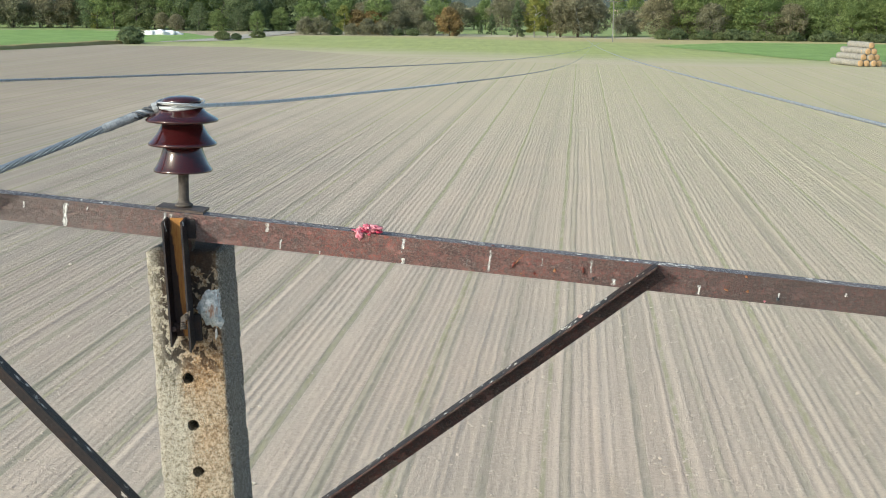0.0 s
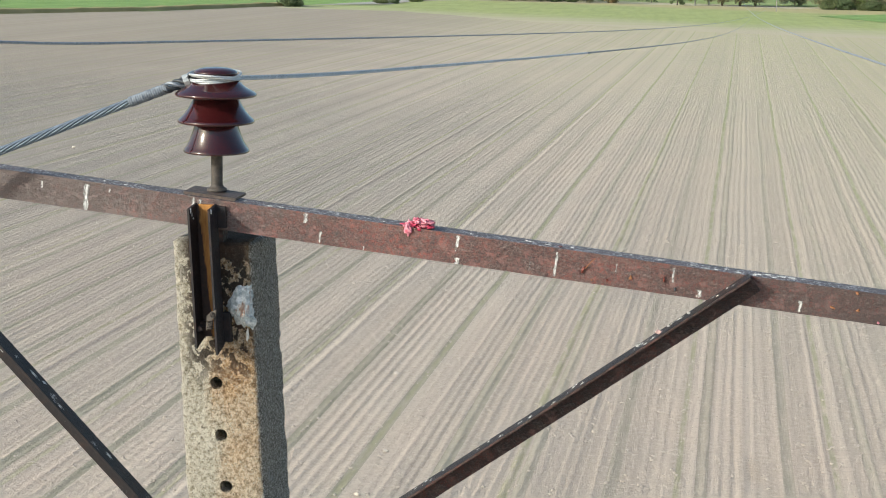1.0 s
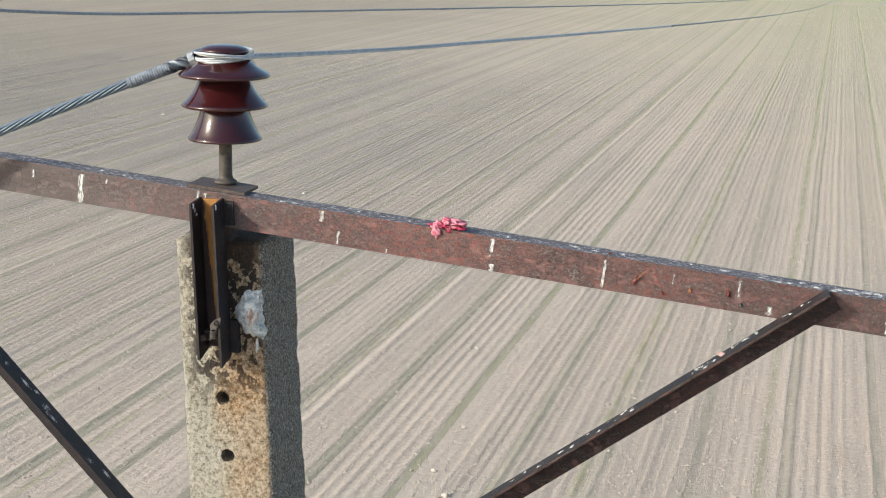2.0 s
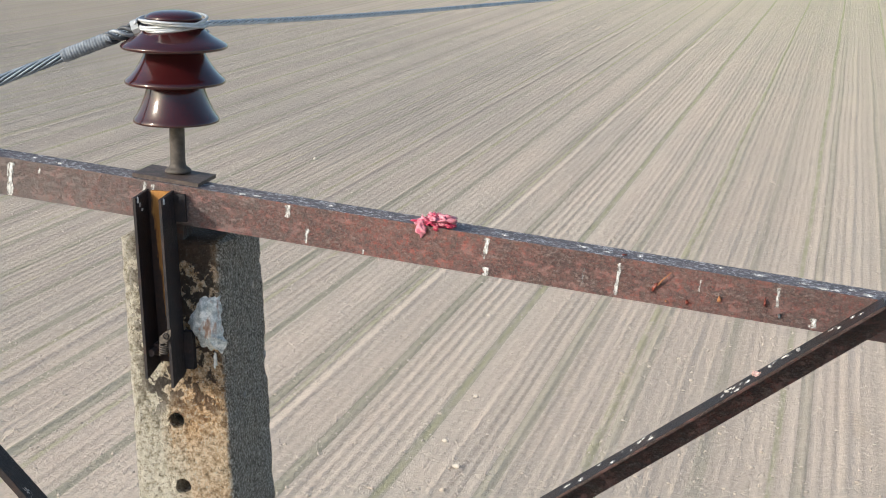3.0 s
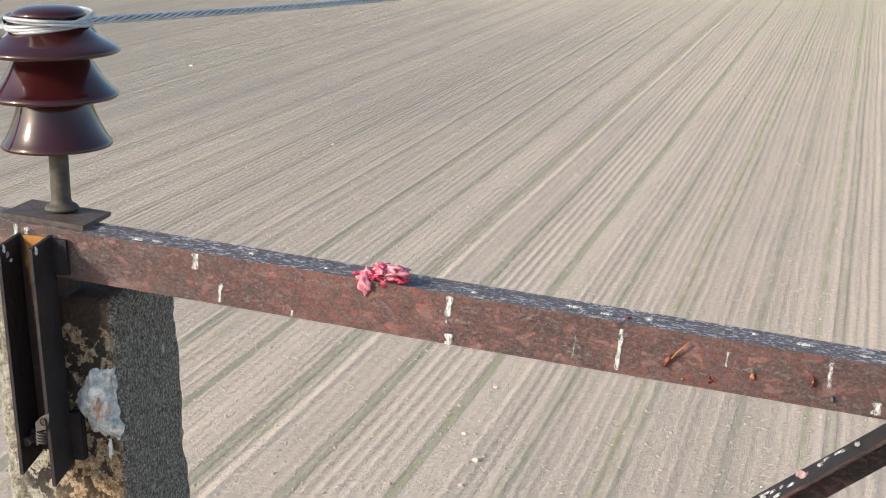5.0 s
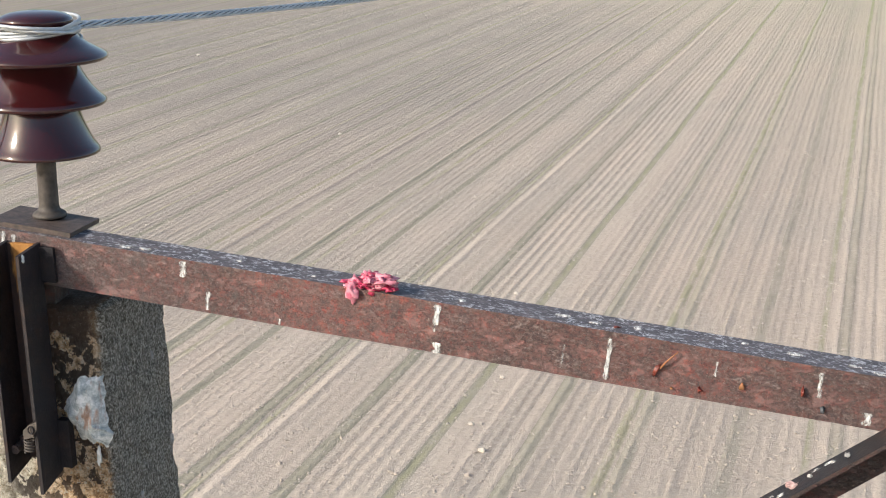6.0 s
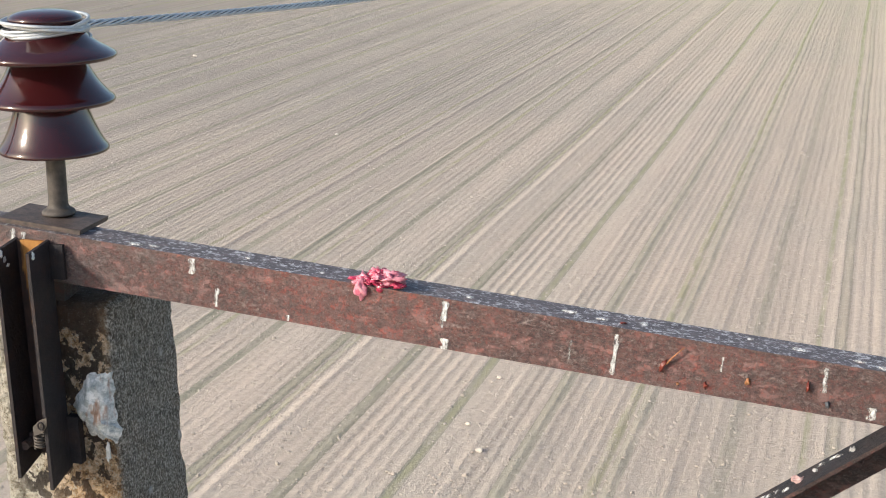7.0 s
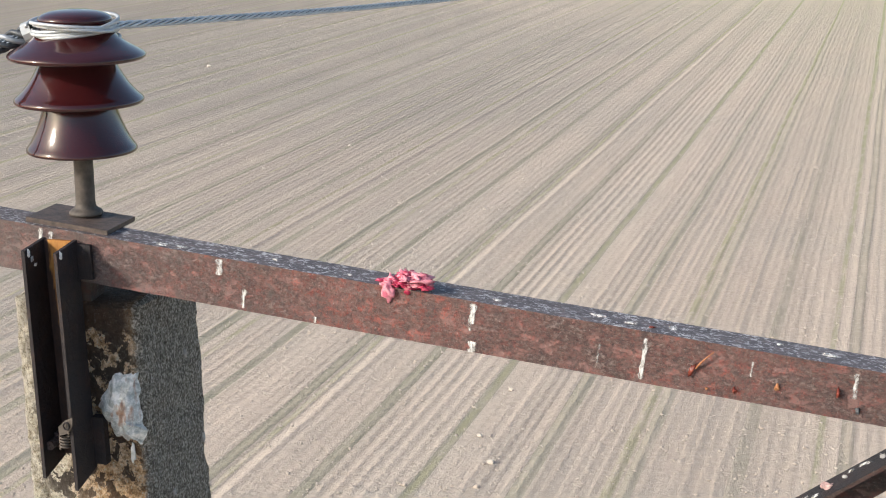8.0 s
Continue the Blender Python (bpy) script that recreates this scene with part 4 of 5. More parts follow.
def build_bracket():
    """A steel channel bolted upright to the shaft, open to the front, with deep flanges."""
    w, front = 0.006, -0.072
    for x in (0.1005, 0.1585):
        bm = bmesh.new()
        low = -0.425 if x < 0.13 else -0.440
        vs = box(bm, x, x + w, front, -0.002, low, -0.030, LEAN, NOD)
        for v in vs[:4]:
            if v.co.y > -0.06:
                v.co.z += 0.016
        vs[4].co.z -= 0.006
        vs[5].co.z -= 0.006
        flange = on_pole(part("bracket_flange", bm, BLACK_STEEL, POLE, bevel=0.0012))
        for k in range(3 if x < 0.13 else 1):
            bm = bmesh.new()
            z = -0.042 - 0.012 * k
            splat(bm, (x + w + LEAN * z + 0.0004, front + 0.012 + 0.009 * k + NOD * z, z), (0, 1, 0), (LEAN, NOD, 1), 0.007 - 0.002 * k, 0.004, k + 203, 0.0012)
            part("dropping", bm, CHALK_GREY if k % 2 else CHALK, flange)
    bm = bmesh.new()
    box(bm, 0.1066, 0.1584, -0.008, -0.0022, -0.405, -0.032, LEAN, NOD)
    on_pole(part("bracket_web", bm, BRACKET_WEB, POLE, "steel web with an orange rust run"))
    bm = bmesh.new()
    box(bm, 0.1646, 0.186, -0.0085, 0.008, -0.418, -0.335, LEAN, NOD)
    on_pole(part("bracket_foot", bm, BLACK_STEEL, POLE, bevel=0.001))
    bm = bmesh.new()
    box(bm, 0.1646, 0.190, -0.0085, -0.001, -0.095, -0.036, LEAN, NOD)
    on_pole(part("bracket_head", bm, BLACK_STEEL, POLE, bevel=0.001))
    # folded sheet clip and bolt at the foot
    y = front - 0.004 - 0.34 * NOD
    bm = bmesh.new()
    shape = [(0.162, -0.346), (0.161, -0.330), (0.176, -0.316), (0.192, -0.308), (0.191, -0.322), (0.184, -0.334), (0.176, -0.340)]
    rows = [[bm.verts.new((px, y + deep - 0.25 * (px - 0.176), pz)) for px, pz in shape] for deep in (-0.0012, 0.0012)]
    for i in range(len(shape)):
        k = (i + 1) % len(shape)
        bm.faces.new((rows[0][i], rows[0][k], rows[1][k], rows[1][i]))
    bm.faces.new(rows[0][::-1])
    bm.faces.new(rows[1])
    on_pole(part("clip", bm, PIN_STEEL, POLE, "bent worn metal clip", bevel=0.0008))
    bm = bmesh.new()
    tube(bm, [(0.180 + 0.0050 * math.cos(a), y - 0.005, -0.324 + 0.0065 * math.sin(a)) for a in [k * 0.52 for k in range(13)]], 0.0014, 6)
    on_pole(part("clip_eye", bm, BLACK_STEEL, POLE))
    bm = bmesh.new()
    coil = [(0.168 + 0.0085 * math.cos(a), y + 0.010 + 0.0085 * math.sin(a), -0.346 - 0.0052 * a / 6.283) for a in [k * 0.45 for k in range(66)]]
    tube(bm, coil, 0.0019, 6)
    on_pole(part("coil", bm, PIN_STEEL, POLE, "coiled rusty wire end", smooth=True))
    bm = bmesh.new()
    z = -0.372
    x = 0.136
    tube(bm, [(x, -0.034 + NOD * z, z), (x, -0.006 + NOD * z, z)], 0.015, 6)
    tube(bm, [(x, -0.060 + NOD * z, z), (x, -0.006 + NOD * z, z)], 0.008, 10)
    on_pole(part("bolt", bm, RUST_DARK, POLE, "rusted hexagon bolt", bevel=0.001))
    # spacer that joins the crossarm to the shaft behind the bracket
    bm = bmesh.new()
    box(bm, 0.110, 0.178, 0.012, 0.062, -0.160, -0.096, 0)
    on_pole(part("spacer", bm, RUST_DARK, POLE, bevel=0.002))


build_bracket()


def build_brace(side):
    """An angle bar from the crossarm down to the shaft: one leg upright, one leg on top turned outward."""
    top, foot = Vector((1.628, 0, -0.150)), Vector((0.335, 0, -1.128))
    if side < 0:
        top, foot = Vector((-0.985, 0, 0.088)), Vector((0.100, 0, -1.062))
    way = (foot - top).normalized()
    up = Vector((0, -1, 0)).cross(way)
    if up.z < 0:
        up = -up
    out = Vector((0, -1, 0))
    t, leg, deep = 0.006, 0.056, 0.058
    outline = [(0.0006, 0), (deep, 0), (deep, -t), (t, -t - 0.003), (t, -leg), (0.0006, -leg)]
    bm = bmesh.new()
    rings = []
    n = 40
    for i in range(n + 1):
        p = top.lerp(foot, i / n)
        rings.append([bm.verts.new(p + out * s + up * u) for s, u in outline])
    m = len(outline)
    for a, b in zip(rings, rings[1:]):
        for i in range(m):
            bm.faces.new((a[i], a[(i + 1) % m], b[(i + 1) % m], b[i]))
    bm.faces.new(rings[0])
    bm.faces.new(rings[-1][::-1])
    brace = on_pole(part("brace", bm, RUST_DARK if side > 0 else BLACK_STEEL, POLE, "dark rusty angle-iron brace", bevel=0.0015))
    brace.data.materials.append(BLACK_STEEL)
    for poly in brace.data.polygons:
        if poly.normal.dot(up) > 0.6:
            poly.material_index = 1
    return brace, top, way, up


FRONT = ((1, 0, 0), (0, 0, 1))


def run_down(bm, x, za, zb, w, seed, lift=-0.0014):
    """A ragged dried run on the crossarm's front face."""
    n = 15
    rows_l, rows_r = [], []
    for k in range(n + 1):
        f = k / n
        z = za + (zb - za) * f
        k1 = 0.75 + 0.40 * noise.noise((f * 3.0 + seed * 3.1, seed, 0)) + 0.15 * noise.noise((f * 14.0, seed * 2.2, 5))
        end = min(1.0, f * 5 + 0.35, (1 - f) * 7 + 0.25) * (1.45 - 0.9 * math.sin(math.pi * f))
        c = x + w * 0.2 * noise.noise((f * 3.0, seed * 1.7, 9))
        rows_l.append((c - w * max(0.12, k1) * end, z))
        rows_r.append((c + w * max(0.12, 1.5 - k1) * end * 0.9, z))
    top = [bm.verts.new((p, lift, z)) for p, z in rows_l], [bm.verts.new((p, lift, z)) for p, z in rows_r]
    low = [bm.verts.new((p - 0.0006, 0.0004, z)) for p, z in rows_l], [bm.verts.new((p + 0.0006, 0.0004, z)) for p, z in rows_r]
    for k in range(n):
        bm.faces.new((top[0][k], top[0][k + 1], top[1][k + 1], top[1][k]))
        bm.faces.new((low[0][k], low[0][k + 1], top[0][k + 1], top[0][k]))
        bm.faces.new((low[1][k + 1], low[1][k], top[1][k], top[1][k + 1]))


def build_droppings():
    # upright runs on the front: x, upper z, lower z, half width
    runs = ((0.423, -0.006, -0.033, 0.0060), (0.468, -0.050, -0.082, 0.0035), (0.593, -0.075, -0.085, 0.002), (0.851, -0.007, -0.040, 0.005),
            (0.855, -0.069, -0.087, 0.006), (1.124, -0.014, -0.081, 0.0035), (1.440, -0.012, -0.036, 0.003), (1.516, -0.062, -0.082, 0.006),
            (0.100, -0.006, -0.034, 0.004), (0.119, -0.009, -0.037, 0.0035), (-0.212, -0.012, -0.085, 0.0078), (1.782, -0.052, -0.081, 0.0045),
            (2.030, -0.049, -0.075, 0.0045), (-0.145, -0.015, -0.026, 0.003), (2.236, -0.027, -0.038, 0.0045), (-0.345, -0.020, -0.040, 0.003))
    for k, (x, a, b, w) in enumerate(runs):
        bm = bmesh.new()
        run_down(bm, x, a, b, w * 1.85, k + 1)
        part("dropping", bm, RUN, CROSSARM)
    for k, (x, a, b, w) in enumerate(((1.054, -0.035, -0.068, 0.0022), (1.288, -0.022, -0.046, 0.0028), (0.848, -0.024, -0.052, 0.005), (1.442, -0.032, -0.052, 0.006))):
        bm = bmesh.new()
        run_down(bm, x, a, b, w * 1.5, k + 30, -0.0008)
        part("washed_dropping", bm, RUN_WASHED, CROSSARM)
    # flat crusts on top: x, y, half length, half width
    flats = ((0.316, 0.014, 0.013, 0.006), (0.347, 0.018, 0.010, 0.005), (0.883, 0.026, 0.007, 0.005), (1.160, 0.037, 0.007, 0.007),
             (1.399, 0.036, 0.016, 0.006), (1.486, 0.026, 0.010, 0.004), (1.550, 0.017, 0.010, 0.005), (1.524, 0.012, 0.011, 0.005),
             (1.610, 0.019, 0.012, 0.007), (1.664, 0.029, 0.012, 0.006), (1.692, 0.043, 0.013, 0.006), (1.728, 0.043, 0.016, 0.008),
             (1.752, 0.046, 0.014, 0.009), (1.651, 0.012, 0.008, 0.005), (1.581, 0.038, 0.009, 0.005), (1.704, 0.019, 0.009, 0.005),
             (2.127, 0.049, 0.018, 0.009), (2.152, 0.032, 0.020, 0.010), (2.183, 0.029, 0.016, 0.008), (-0.110, 0.024, 0.009, 0.005),
             (-0.175, 0.036, 0.006, 0.004), (0.505, 0.036, 0.007, 0.003), (0.637, 0.024, 0.006, 0.003), (1.044, 0.036, 0.013, 0.004),
             (1.094, 0.026, 0.010, 0.004), (1.323, 0.048, 0.007, 0.004))
    for k, (x, y, a, b) in enumerate(flats):
        bm = bmesh.new()
        splat(bm, (x, y, -0.0028), (0, 1, 0), (-1, 0, 0), a * 1.05, b * 0.95, k + 50, 0.0016)
        part("dropping", bm, RUN, CROSSARM)


build_droppings()
for side in (1, -1):
    brace, b_top, b_way, b_up = build_brace(side)
    rng = random.Random(30 + side)
    for k in range(44 if side > 0 else 14):
        d = rng.uniform(0.05, 1.5) if side > 0 else rng.uniform(0.35, 1.9)
        bm = bmesh.new()
        p = b_top + b_way * d + Vector((0, -1, 0)) * rng.uniform(0.010, 0.050) + b_up * 0.0004
        splat(bm, p, Vector((0, 1, 0)) if side > 0 else Vector((0, -1, 0)), b_way, rng.uniform(0.004, 0.010) * (1 if side > 0 else 2.2), rng.uniform(0.002, 0.0045) * (1 if side > 0 else 1.9), k + 90 + side, 0.0012)
        part("dropping", bm, RUN if rng.random() < 0.6 else RUN_WASHED, brace)
    if side < 0:
        for k in range(9):
            bm = bmesh.new()
            p = b_top + b_way * rng.uniform(0.7, 1.9) + Vector((0, -0.0068, 0)) - b_up * rng.uniform(0.012, 0.055)
            splat(bm, p, (1, 0, 0), (0, 0, 1), rng.uniform(0.008, 0.017), rng.uniform(0.006, 0.013), k + 130, 0.0012)
            part("dropping", bm, CHALK_GREY, brace)


def build_crust():
    """A whitish lumpy crust stuck to the shaft beside the bracket."""
    outline = [(0.220, -0.257), (0.267, -0.255), (0.268, -0.314), (0.280, -0.358), (0.271, -0.384), (0.254, -0.378), (0.225, -0.374), (0.197, -0.337), (0.190, -0.320), (0.210, -0.275)]
    bm = bmesh.new()
    cx = sum(p[0] for p in outline) / len(outline)
    cz = sum(p[1] for p in outline) / len(outline)
    pts = []
    for k, p in enumerate(outline):
        q = outline[(k + 1) % len(outline)]
        for s in range(7):
            f = s / 7
            x, z = p[0] + (q[0] - p[0]) * f, p[1] + (q[1] - p[1]) * f
            j = 0.007 * noise.noise((x * 110, z * 110, 1))
            pts.append((x + j, z + j))
    rings = []
    for r in range(12):
        f = 1 - r / 12
        lift = 0.026 * (1 - f ** 2.2)
        ring = []
        for x, z in pts:
            px, pz = cx + (x - cx) * f, cz + (z - cz) * f
            rough = 0.008 * noise.noise((px * 45, pz * 30, 4)) + 0.005 * noise.noise((px * 120, pz * 90, 2))
            ring.append(bm.verts.new((px, 0.012 + NOD * pz - lift - (rough if r else 0), pz)))
        rings.append(ring)
    n = len(pts)
    for a, b in zip(rings, rings[1:]):
        for i in range(n):
            bm.faces.new((a[i], a[(i + 1) % n], b[(i + 1) % n], b[i]))
    bm.faces.new(rings[-1])
    part("crust", bm, MEMBRANE, SHAFT, "whitish translucent crust stuck to the concrete", smooth=True)
    bm = bmesh.new()
    splat(bm, (0.256, 0.007 + NOD * -0.40, -0.398), *FRONT, 0.018, 0.005, 5, 0.002, 0.4)
    part("dropping", bm, CHALK, SHAFT)
    rng = random.Random(77)
    for k in range(14):
        z = rng.uniform(-1.5, -0.25)
        a, b = pole_sides(z)
        bm = bmesh.new()
        y = rng.uniform(0.03, 0.22)
        splat(bm, (b + 0.05 * y + 0.0002, y + NOD * z, z), (0, 1, 0), (0, 0, 1), rng.uniform(0.004, 0.012), rng.uniform(0.002, 0.006), k, 0.002)
        part("lichen_spot", bm, CHALK_GREY, SHAFT)


build_crust()


# ---- insulators ----
def build_insulator(at, label):
    ins = thing("pin_insulator", at, label, "insulator", "insulators on the crossarm")
    bm = bmesh.new()
    outer = [(0.017, 0.130), (0.070, 0.124), (0.086, 0.114), (0.0925, 0.1135), (0.0930, 0.1195), (0.085, 0.130), (0.075, 0.150), (0.0665, 0.172), (0.0612, 0.192), (0.0590, 0.204)]
    second = [(0.059, 0.202), (0.085, 0.200), (0.103, 0.1955), (0.1078, 0.1980), (0.1078, 0.2045), (0.097, 0.2130), (0.081, 0.232), (0.068, 0.255), (0.062, 0.270), (0.060, 0.277)]
    third = [(0.060, 0.275), (0.090, 0.274), (0.109, 0.2700), (0.1140, 0.2730), (0.1138, 0.2795), (0.101, 0.2875), (0.083, 0.297), (0.069, 0.308), (0.0650, 0.315)]
    neck = [(0.065, 0.315), (0.058, 0.319), (0.057, 0.328), (0.060, 0.333), (0.0615, 0.337), (0.056, 0.344), (0.035, 0.351), (0.0, 0.353)]
    lathe(bm, rounded(outer, 2) + rounded(second, 2)[1:] + rounded(third, 2)[1:] + rounded(neck, 2)[1:], (0, 0, 0.007), 72)
    part("porcelain_body", bm, GLAZE, ins, "glossy dark brown glazed porcelain", smooth=True)
    bm = bmesh.new()
    lathe(bm, rounded([(0.0, 0.008), (0.028, 0.008), (0.029, 0.014), (0.025, 0.018), (0.0195, 0.021), (0.0172, 0.026), (0.0165, 0.034), (0.0165, 0.165), (0.0, 0.165)], 1), (0, 0, 0), 28)
    part("pin", bm, PIN_STEEL, ins, "grey steel pin with flared foot", smooth=True)
    bm = bmesh.new()
    box(bm, -0.076, 0.074, -0.070, 0.034, 0.0005, 0.0085)
    plate = part("base_plate", bm, PLATE_STEEL, ins, "dark brown-grey steel plate", bevel=0.0015)
    plate.rotation_euler = (0, math.atan(TILT), 0)
    bm = bmesh.new()
    tube(bm, [(0, 0, -0.05), (0, 0, 0.0)], 0.016, 12)
    part("pin_shank", bm, PIN_STEEL, ins)
    # tie wire wound round the neck
    rng = random.Random(int(at[0] * 100))
    for k in range(6):
        bm = bmesh.new()
        pts = []
        tilt, ph, r0 = rng.uniform(-0.06, 0.06), rng.uniform(0, 6.28), rng.uniform(0.063, 0.069)
        for i in range(49):
            a = 2 * math.pi * i / 48 + ph
            r = r0 + 0.003 * math.sin(3 * a + k) + 0.004 * math.sin(a + 2 * k)
            pts.append((r * math.cos(a), r * math.sin(a), 0.316 + 0.0042 * k + tilt * 0.08 * math.cos(a) * 1.5 + 0.002 * math.sin(2 * a + k)))
        tube(bm, pts, 0.0032, 7)
        part("tie_wire", bm, ALUMINIUM, ins, smooth=True)
    return ins


def looped_tie(ins):
    """The loose loop over the cap and the twisted ends at the conductor."""
    bm = bmesh.new()
    pts = []
    for i in range(41):
        f = i / 40
        a = math.radians(205 - 235 * f)
        r = 0.080 - 0.012 * f
        lift = 0.331 + 0.017 * math.sin(math.pi * f) ** 0.7
        pts.append((r * math.cos(a), r * math.sin(a) * 0.95, lift))
    tube(bm, pts, 0.0032, 8)
    part("tie_wire", bm, ALUMINIUM, ins, smooth=True)


INS_Y = 0.080
MID_X = 0.141
MIDDLE = build_insulator((MID_X, INS_Y, ZB - 0.003 - TILT * MID_X), "glossy brown three-shed pin insulator wound with tie wire")
looped_tie(MIDDLE)
for x in (-2.14, 2.62):
    build_insulator((x, INS_Y, ZB - 0.003 - TILT * x), "glossy brown pin insulator near the crossarm's end")


# ---- conductors ----
SPAN = 366.0
REAR = Vector((-0.899, -0.243, -0.364))


def span_point(wire, s):
    """A point of the sagging span, s metres ahead (or behind, if negative)."""
    x0, z0, tie_z, x_far, sag, rear, reach = wire
    if s < 0:
        return Vector((x0, INS_Y, tie_z)) - rear * s
    f = s / SPAN
    drop = (tie_z - z0) * max(0.0, 1 - s / reach) ** 2
    late = max(0.0, (f - 0.8) / 0.2) ** 2
    x = x0 + (x_far - x0) * f
    return Vector((x + (32.7 + x0 - x) * late, INS_Y + s, z0 + drop - 4 * sag * f * (1 - f)))


def build_conductor(wire, label, twisted):
    rope = thing("conductor", (0, 0, 0), label, "power cable", "conductors of the line")
    near = 9.0
    if twisted:
        # eight strands laid round the dull wrapped end, six round the brighter span ahead
        behind = [-1.6 + 1.6 * i / 260 for i in range(261)]
        ahead = [near * i / 460 for i in range(461)]
        stations = behind + ahead[1:]
        for count, run, lay, mat, thick in ((8, behind, 24, WRAPPED, 0.0019), (6, ahead, 30, STRAND, 0.0024)):
            for strand in range(count):
                bm = bmesh.new()
                pts, rad = [], []
                for s in run:
                    way = (span_point(wire, s + 0.02) - span_point(wire, s - 0.02)).normalized()
                    side = way.cross(Vector((0, 0, 1))).normalized()
                    top = side.cross(way)
                    big = 1.0 + 0.55 * min(1.0, max(0.0, -s / 0.15))
                    a = s * lay + strand * math.pi * 2 / count
                    pts.append(span_point(wire, s) + (side * math.cos(a) + top * math.sin(a)) * 0.0058 * big)
                    rad.append(thick * big)
                tube(bm, pts, rad, 6, caps=False)
                part("strand", bm, mat, rope, smooth=True)
        bm = bmesh.new()
        tube(bm, [span_point(wire, s) for s in stations[::6]], [0.0044 * (1.0 + 0.55 * min(1.0, max(0.0, -s / 0.15))) for s in stations[::6]], 8)
        part("core", bm, TAPE_DARK, rope, smooth=True)
    else:
        bm = bmesh.new()
        tube(bm, [span_point(wire, -2.2 + (near + 2.2) * i / 120) for i in range(121)], 0.0078, 8)
        part("near_span", bm, CABLE, rope, smooth=True)
    bm = bmesh.new()
    steps = [near + (SPAN - near) * (i / 90) ** 1.6 for i in range(91)]
    tube(bm, [span_point(wire, s) for s in steps], 0.0078, 8)
    part("far_span", bm, CABLE, rope, smooth=True)
    bm = bmesh.new()
    start = -1.6 if twisted else -2.2
    tube(bm, [span_point(wire, start - (3 if twisted else 50) * i / 30) for i in range(31)], 0.0115 if twisted else 0.0078, 8)
    part("rear_span", bm, CABLE, rope, smooth=True)
    return rope


# start x, height of the sag curve, height at the tie, far x, sag, way back, length of the end's bend
BACK = Vector((0.02, -1.0, -0.10)).normalized()
MAIN_WIRE = (MID_X - 0.073, ZB + 0.288, ZB + 0.306, 29.5, 4.5, REAR, 2.0)
main = build_conductor(MAIN_WIRE, "twisted grey aluminium conductor tied to the insulator's neck", True)
build_conductor((-2.20, ZB + 0.304, ZB + 0.525, 37.0, 3.9, BACK, 4.0), "grey aluminium conductor sagging over the field", False)
build_conductor((2.578, ZB + 0.222, ZB + 0.076, 22.7, 3.1, BACK, 0.5), "grey aluminium conductor sagging towards the far pole", False)


def build_splice():
    """The taped wrap and dark twisted ends where the tie meets the conductor."""
    bm = bmesh.new()
    pts, rad = [], []
    for i in range(60):
        s = -0.070 - 0.115 * i / 59
        pts.append(span_point(MAIN_WIRE, s))
        rad.append(0.0150 + 0.0022 * noise.noise((s * 90, 1, 0)) + 0.0007 * math.sin(i * 1.9) - (0.004 if i in (0, 59) else 0))
    tube(bm, pts, rad, 16)
    part("tape_wrap", bm, TAPE, main, "grey tape wrapped round the conductor", smooth=True)
    side = REAR.cross(Vector((0, 0, 1))).normalized()
    top = side.cross(REAR)
    for k in range(4):
        bm = bmesh.new()
        pts = []
        for i in range(40):
            s = 0.012 - 0.095 * i / 39
            p = Vector((MAIN_WIRE[0], INS_Y, MAIN_WIRE[2])) - REAR * s
            a = s * 75 + k * math.pi / 2
            pts.append(p + (side * math.cos(a) + top * math.sin(a)) * 0.0115)
        tube(bm, pts, 0.0046, 7)
        part("tie_end", bm, TAPE_DARK if k % 4 else CABLE, main, smooth=True)
    bm = bmesh.new()
    tube(bm, [span_point(MAIN_WIRE, -0.004), span_point(MAIN_WIRE, -0.020)], 0.019, 12)
    part("clamp", bm, ALUMINIUM, main, "pale metal band", bevel=0.003)


build_splice()


# ---- scraps on the crossarm ----
FLUFF = plain_material("pinkish_down", (0.36, 0.20, 0.18), (0.62, 0.47, 0.45), 160.0, 0.9, relief=0.6)


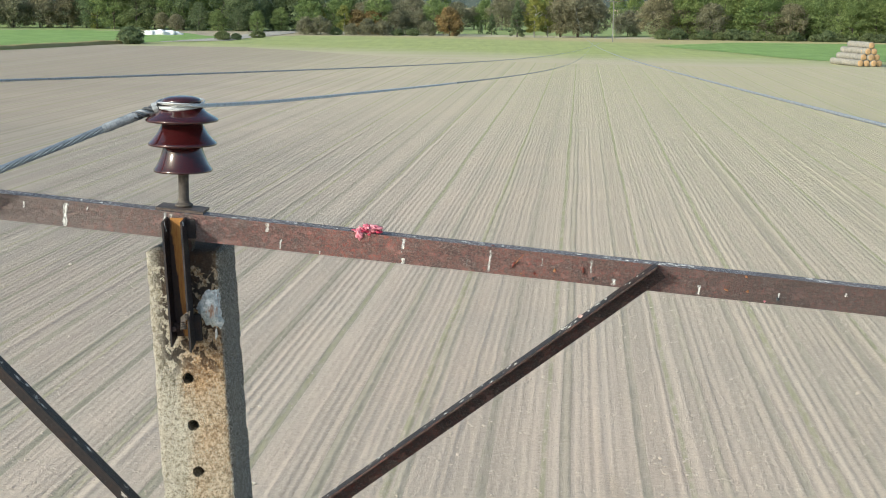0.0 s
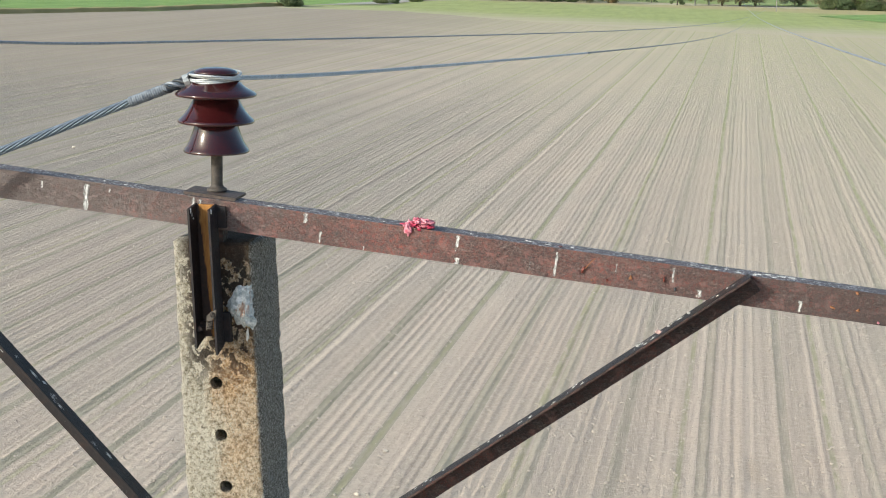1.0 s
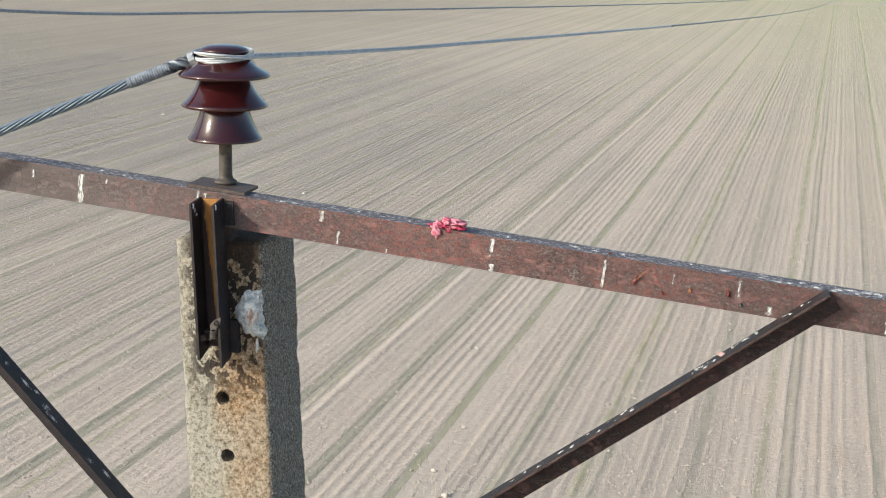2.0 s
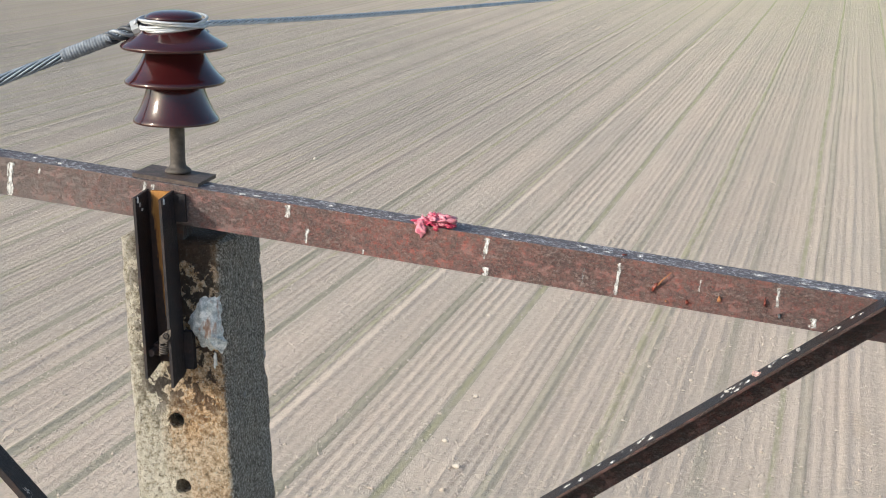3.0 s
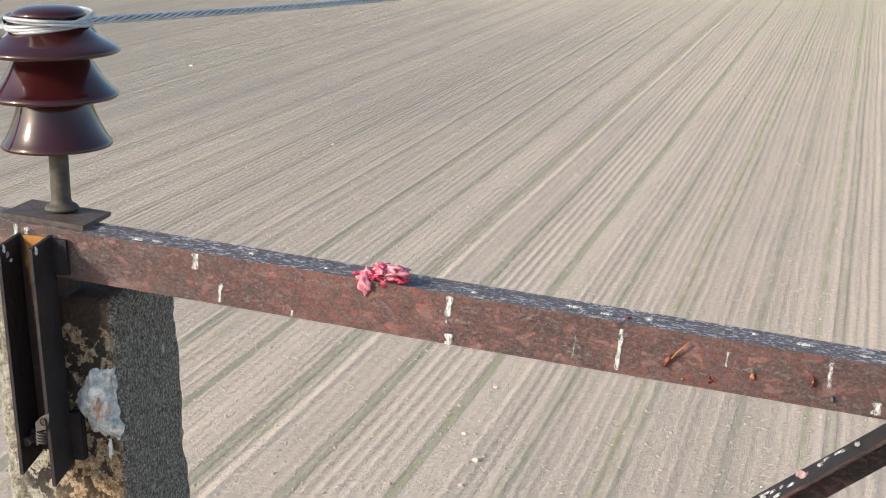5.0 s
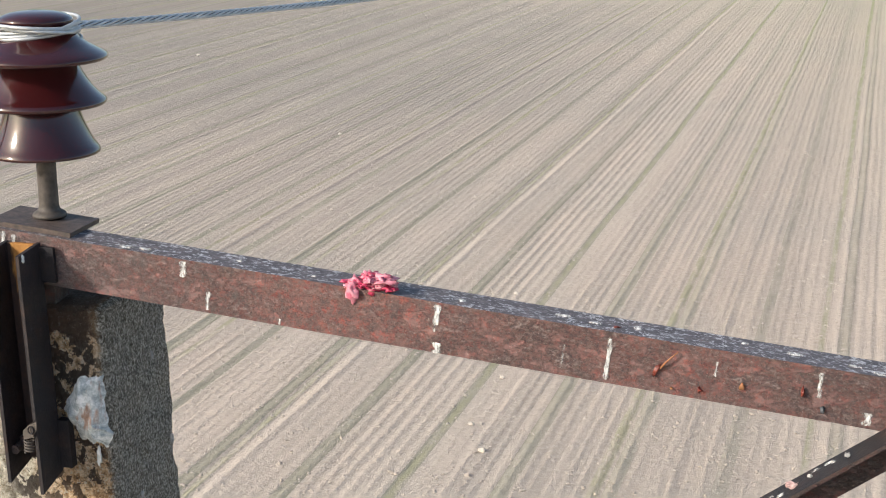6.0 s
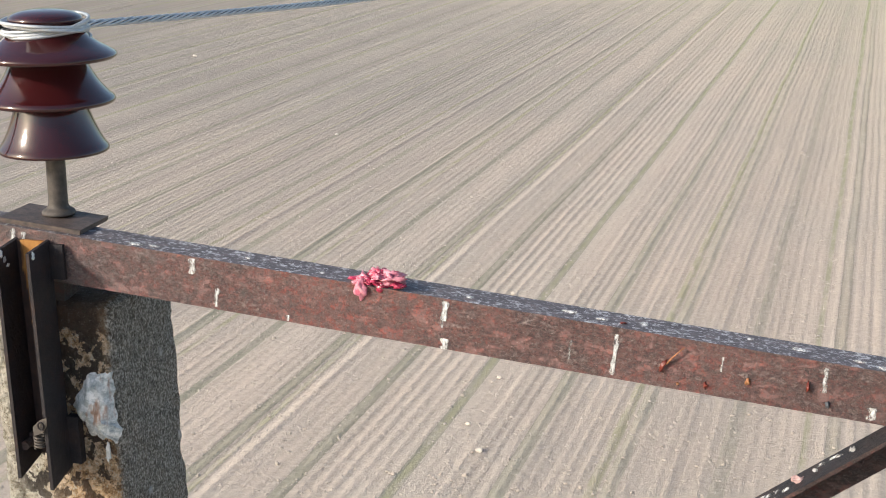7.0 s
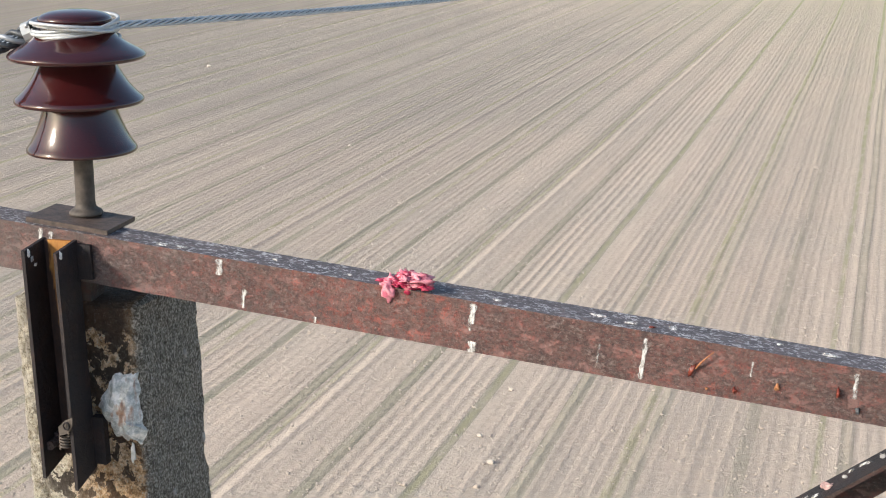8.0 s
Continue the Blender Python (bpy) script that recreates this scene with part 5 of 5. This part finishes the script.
def build_scraps():
    meal = thing("fish_scrap", on_arm(0.735, 0.014, -0.003), "torn scrap of raw pink and red fish flesh on the crossarm", "food scrap")
    rng = random.Random(4)
    for k in range(30):
        bm = bmesh.new()
        s = rng.uniform(0.006, 0.013)
        f = k / 29
        blob(bm, (-0.034 + 0.068 * f, rng.uniform(-0.014, 0.008), 0.004 + rng.uniform(0, 0.016) * math.sin(math.pi * f) ** 0.5), (s * rng.uniform(0.7, 1.4), s * rng.uniform(0.5, 1.1), s * rng.uniform(0.35, 0.8)), 1.6, k, 3)
        part("morsel", bm, rng.choice((FLESH, FLESH, FLESH, FLESH_PALE) if f > 0.5 else (FLESH, FLESH_PALE)), meal, smooth=True)
    bm = bmesh.new()
    blob(bm, (-0.028, -0.016, -0.004), (0.009, 0.006, 0.013), 0.8, 40, 3)
    part("morsel", bm, FLESH_PALE, meal, smooth=True)

    def scrap(x, y, z, size, mat, label, seed, turn=0.0):
        bm = bmesh.new()
        blob(bm, (0, 0, 0), tuple(q * 0.50 for q in size), 1.2, seed, 2)
        ob = part("dried_scrap", bm, mat, smooth=True)
        ob.location = on_arm(x, y, z)
        ob.rotation_euler = (0, turn, 0)
        tagged(ob, label, "food scrap", "scraps stuck to the crossarm")

    scrap(1.193, -0.003, -0.051, (0.006, 0.004, 0.020), DRIED, "dark red dried shred on the crossarm's face", 1, 0.5)
    scrap(1.220, -0.002, -0.076, (0.004, 0.003, 0.004), ORANGE, "tiny pale orange scrap on rusty steel", 2)
    scrap(1.261, -0.002, -0.071, (0.006, 0.004, 0.008), DRIED, "small dried red scrap on rusty steel", 3)
    scrap(1.323, -0.002, -0.054, (0.007, 0.004, 0.010), ORANGE, "small orange scrap on rusty steel", 4)
    scrap(1.411, -0.004, -0.046, (0.006, 0.006, 0.014), DRIED, "glossy dark red drop of dried flesh", 5)
    scrap(1.443, -0.003, -0.068, (0.006, 0.005, 0.009), TAPE_DARK, "blackish dried scrap on rusty steel", 6)
    scrap(1.913, -0.002, -0.009, (0.009, 0.007, 0.008), ORANGE, "orange-brown scrap on the crossarm's edge", 7)
    scrap(1.922, -0.002, -0.055, (0.008, 0.004, 0.009), ORANGE, "orange scrap on rusty steel", 8, 0.6)
    scrap(1.857, -0.002, -0.057, (0.013, 0.004, 0.005), ORANGE, "curled orange scrap on rusty steel", 9, 0.3)
    scrap(1.979, -0.002, -0.081, (0.006, 0.004, 0.006), FLESH_PALE, "pale pink scrap at the crossarm's lower edge", 10)
    scrap(2.018, -0.003, -0.070, (0.009, 0.004, 0.012), TAPE_DARK, "blackish dried scrap on rusty steel", 12)
    scrap(1.123, 0.020, -0.001, (0.010, 0.006, 0.004), DRIED, "dark red dried scrap lying on the crossarm", 11)
    # a thin bone sticking up from the shred
    bm = bmesh.new()
    tube(bm, [(0, 0, 0), (0.010, -0.004, 0.014), (0.026, -0.004, 0.030)], [0.0016, 0.0014, 0.0008], 6)
    bone = part("fish_bone", bm, ORANGE, smooth=True)
    bone.location = on_arm(1.199, -0.003, -0.047)
    tagged(bone, "thin pale fish bone stuck to the crossarm", "food scrap", "scraps stuck to the crossarm")
    # fluff caught on the brace
    for k, (x, z, s, mat) in enumerate(((1.400, -0.150, 0.008, FLUFF), (1.345, -0.208, 0.0045, CHALK_GREY), (1.425, -0.122, 0.0035, CHALK_GREY), (1.476, -0.078, 0.004, CHALK_GREY))):
        bm = bmesh.new()
        blob(bm, (0, 0, 0), (s, s * 0.8, s * 0.7), 0.6, k + 20, 3)
        for q in range(9):
            a = rng.uniform(0, 6.28)
            tube(bm, [(0, 0, 0), (math.cos(a) * s * 1.3, rng.uniform(-1, 1) * s, math.sin(a) * s * 1.3)], [0.0008, 0.0002], 4)
        ob = part("fluff", bm, mat)
        ob.location = (x, -0.030, ZB - 0.150 - (1.628 - x) * 0.756 + 0.004)
        tagged(ob, "tuft of pale down and dried flesh on the brace", "scrap", "scraps on the brace")


build_scraps()
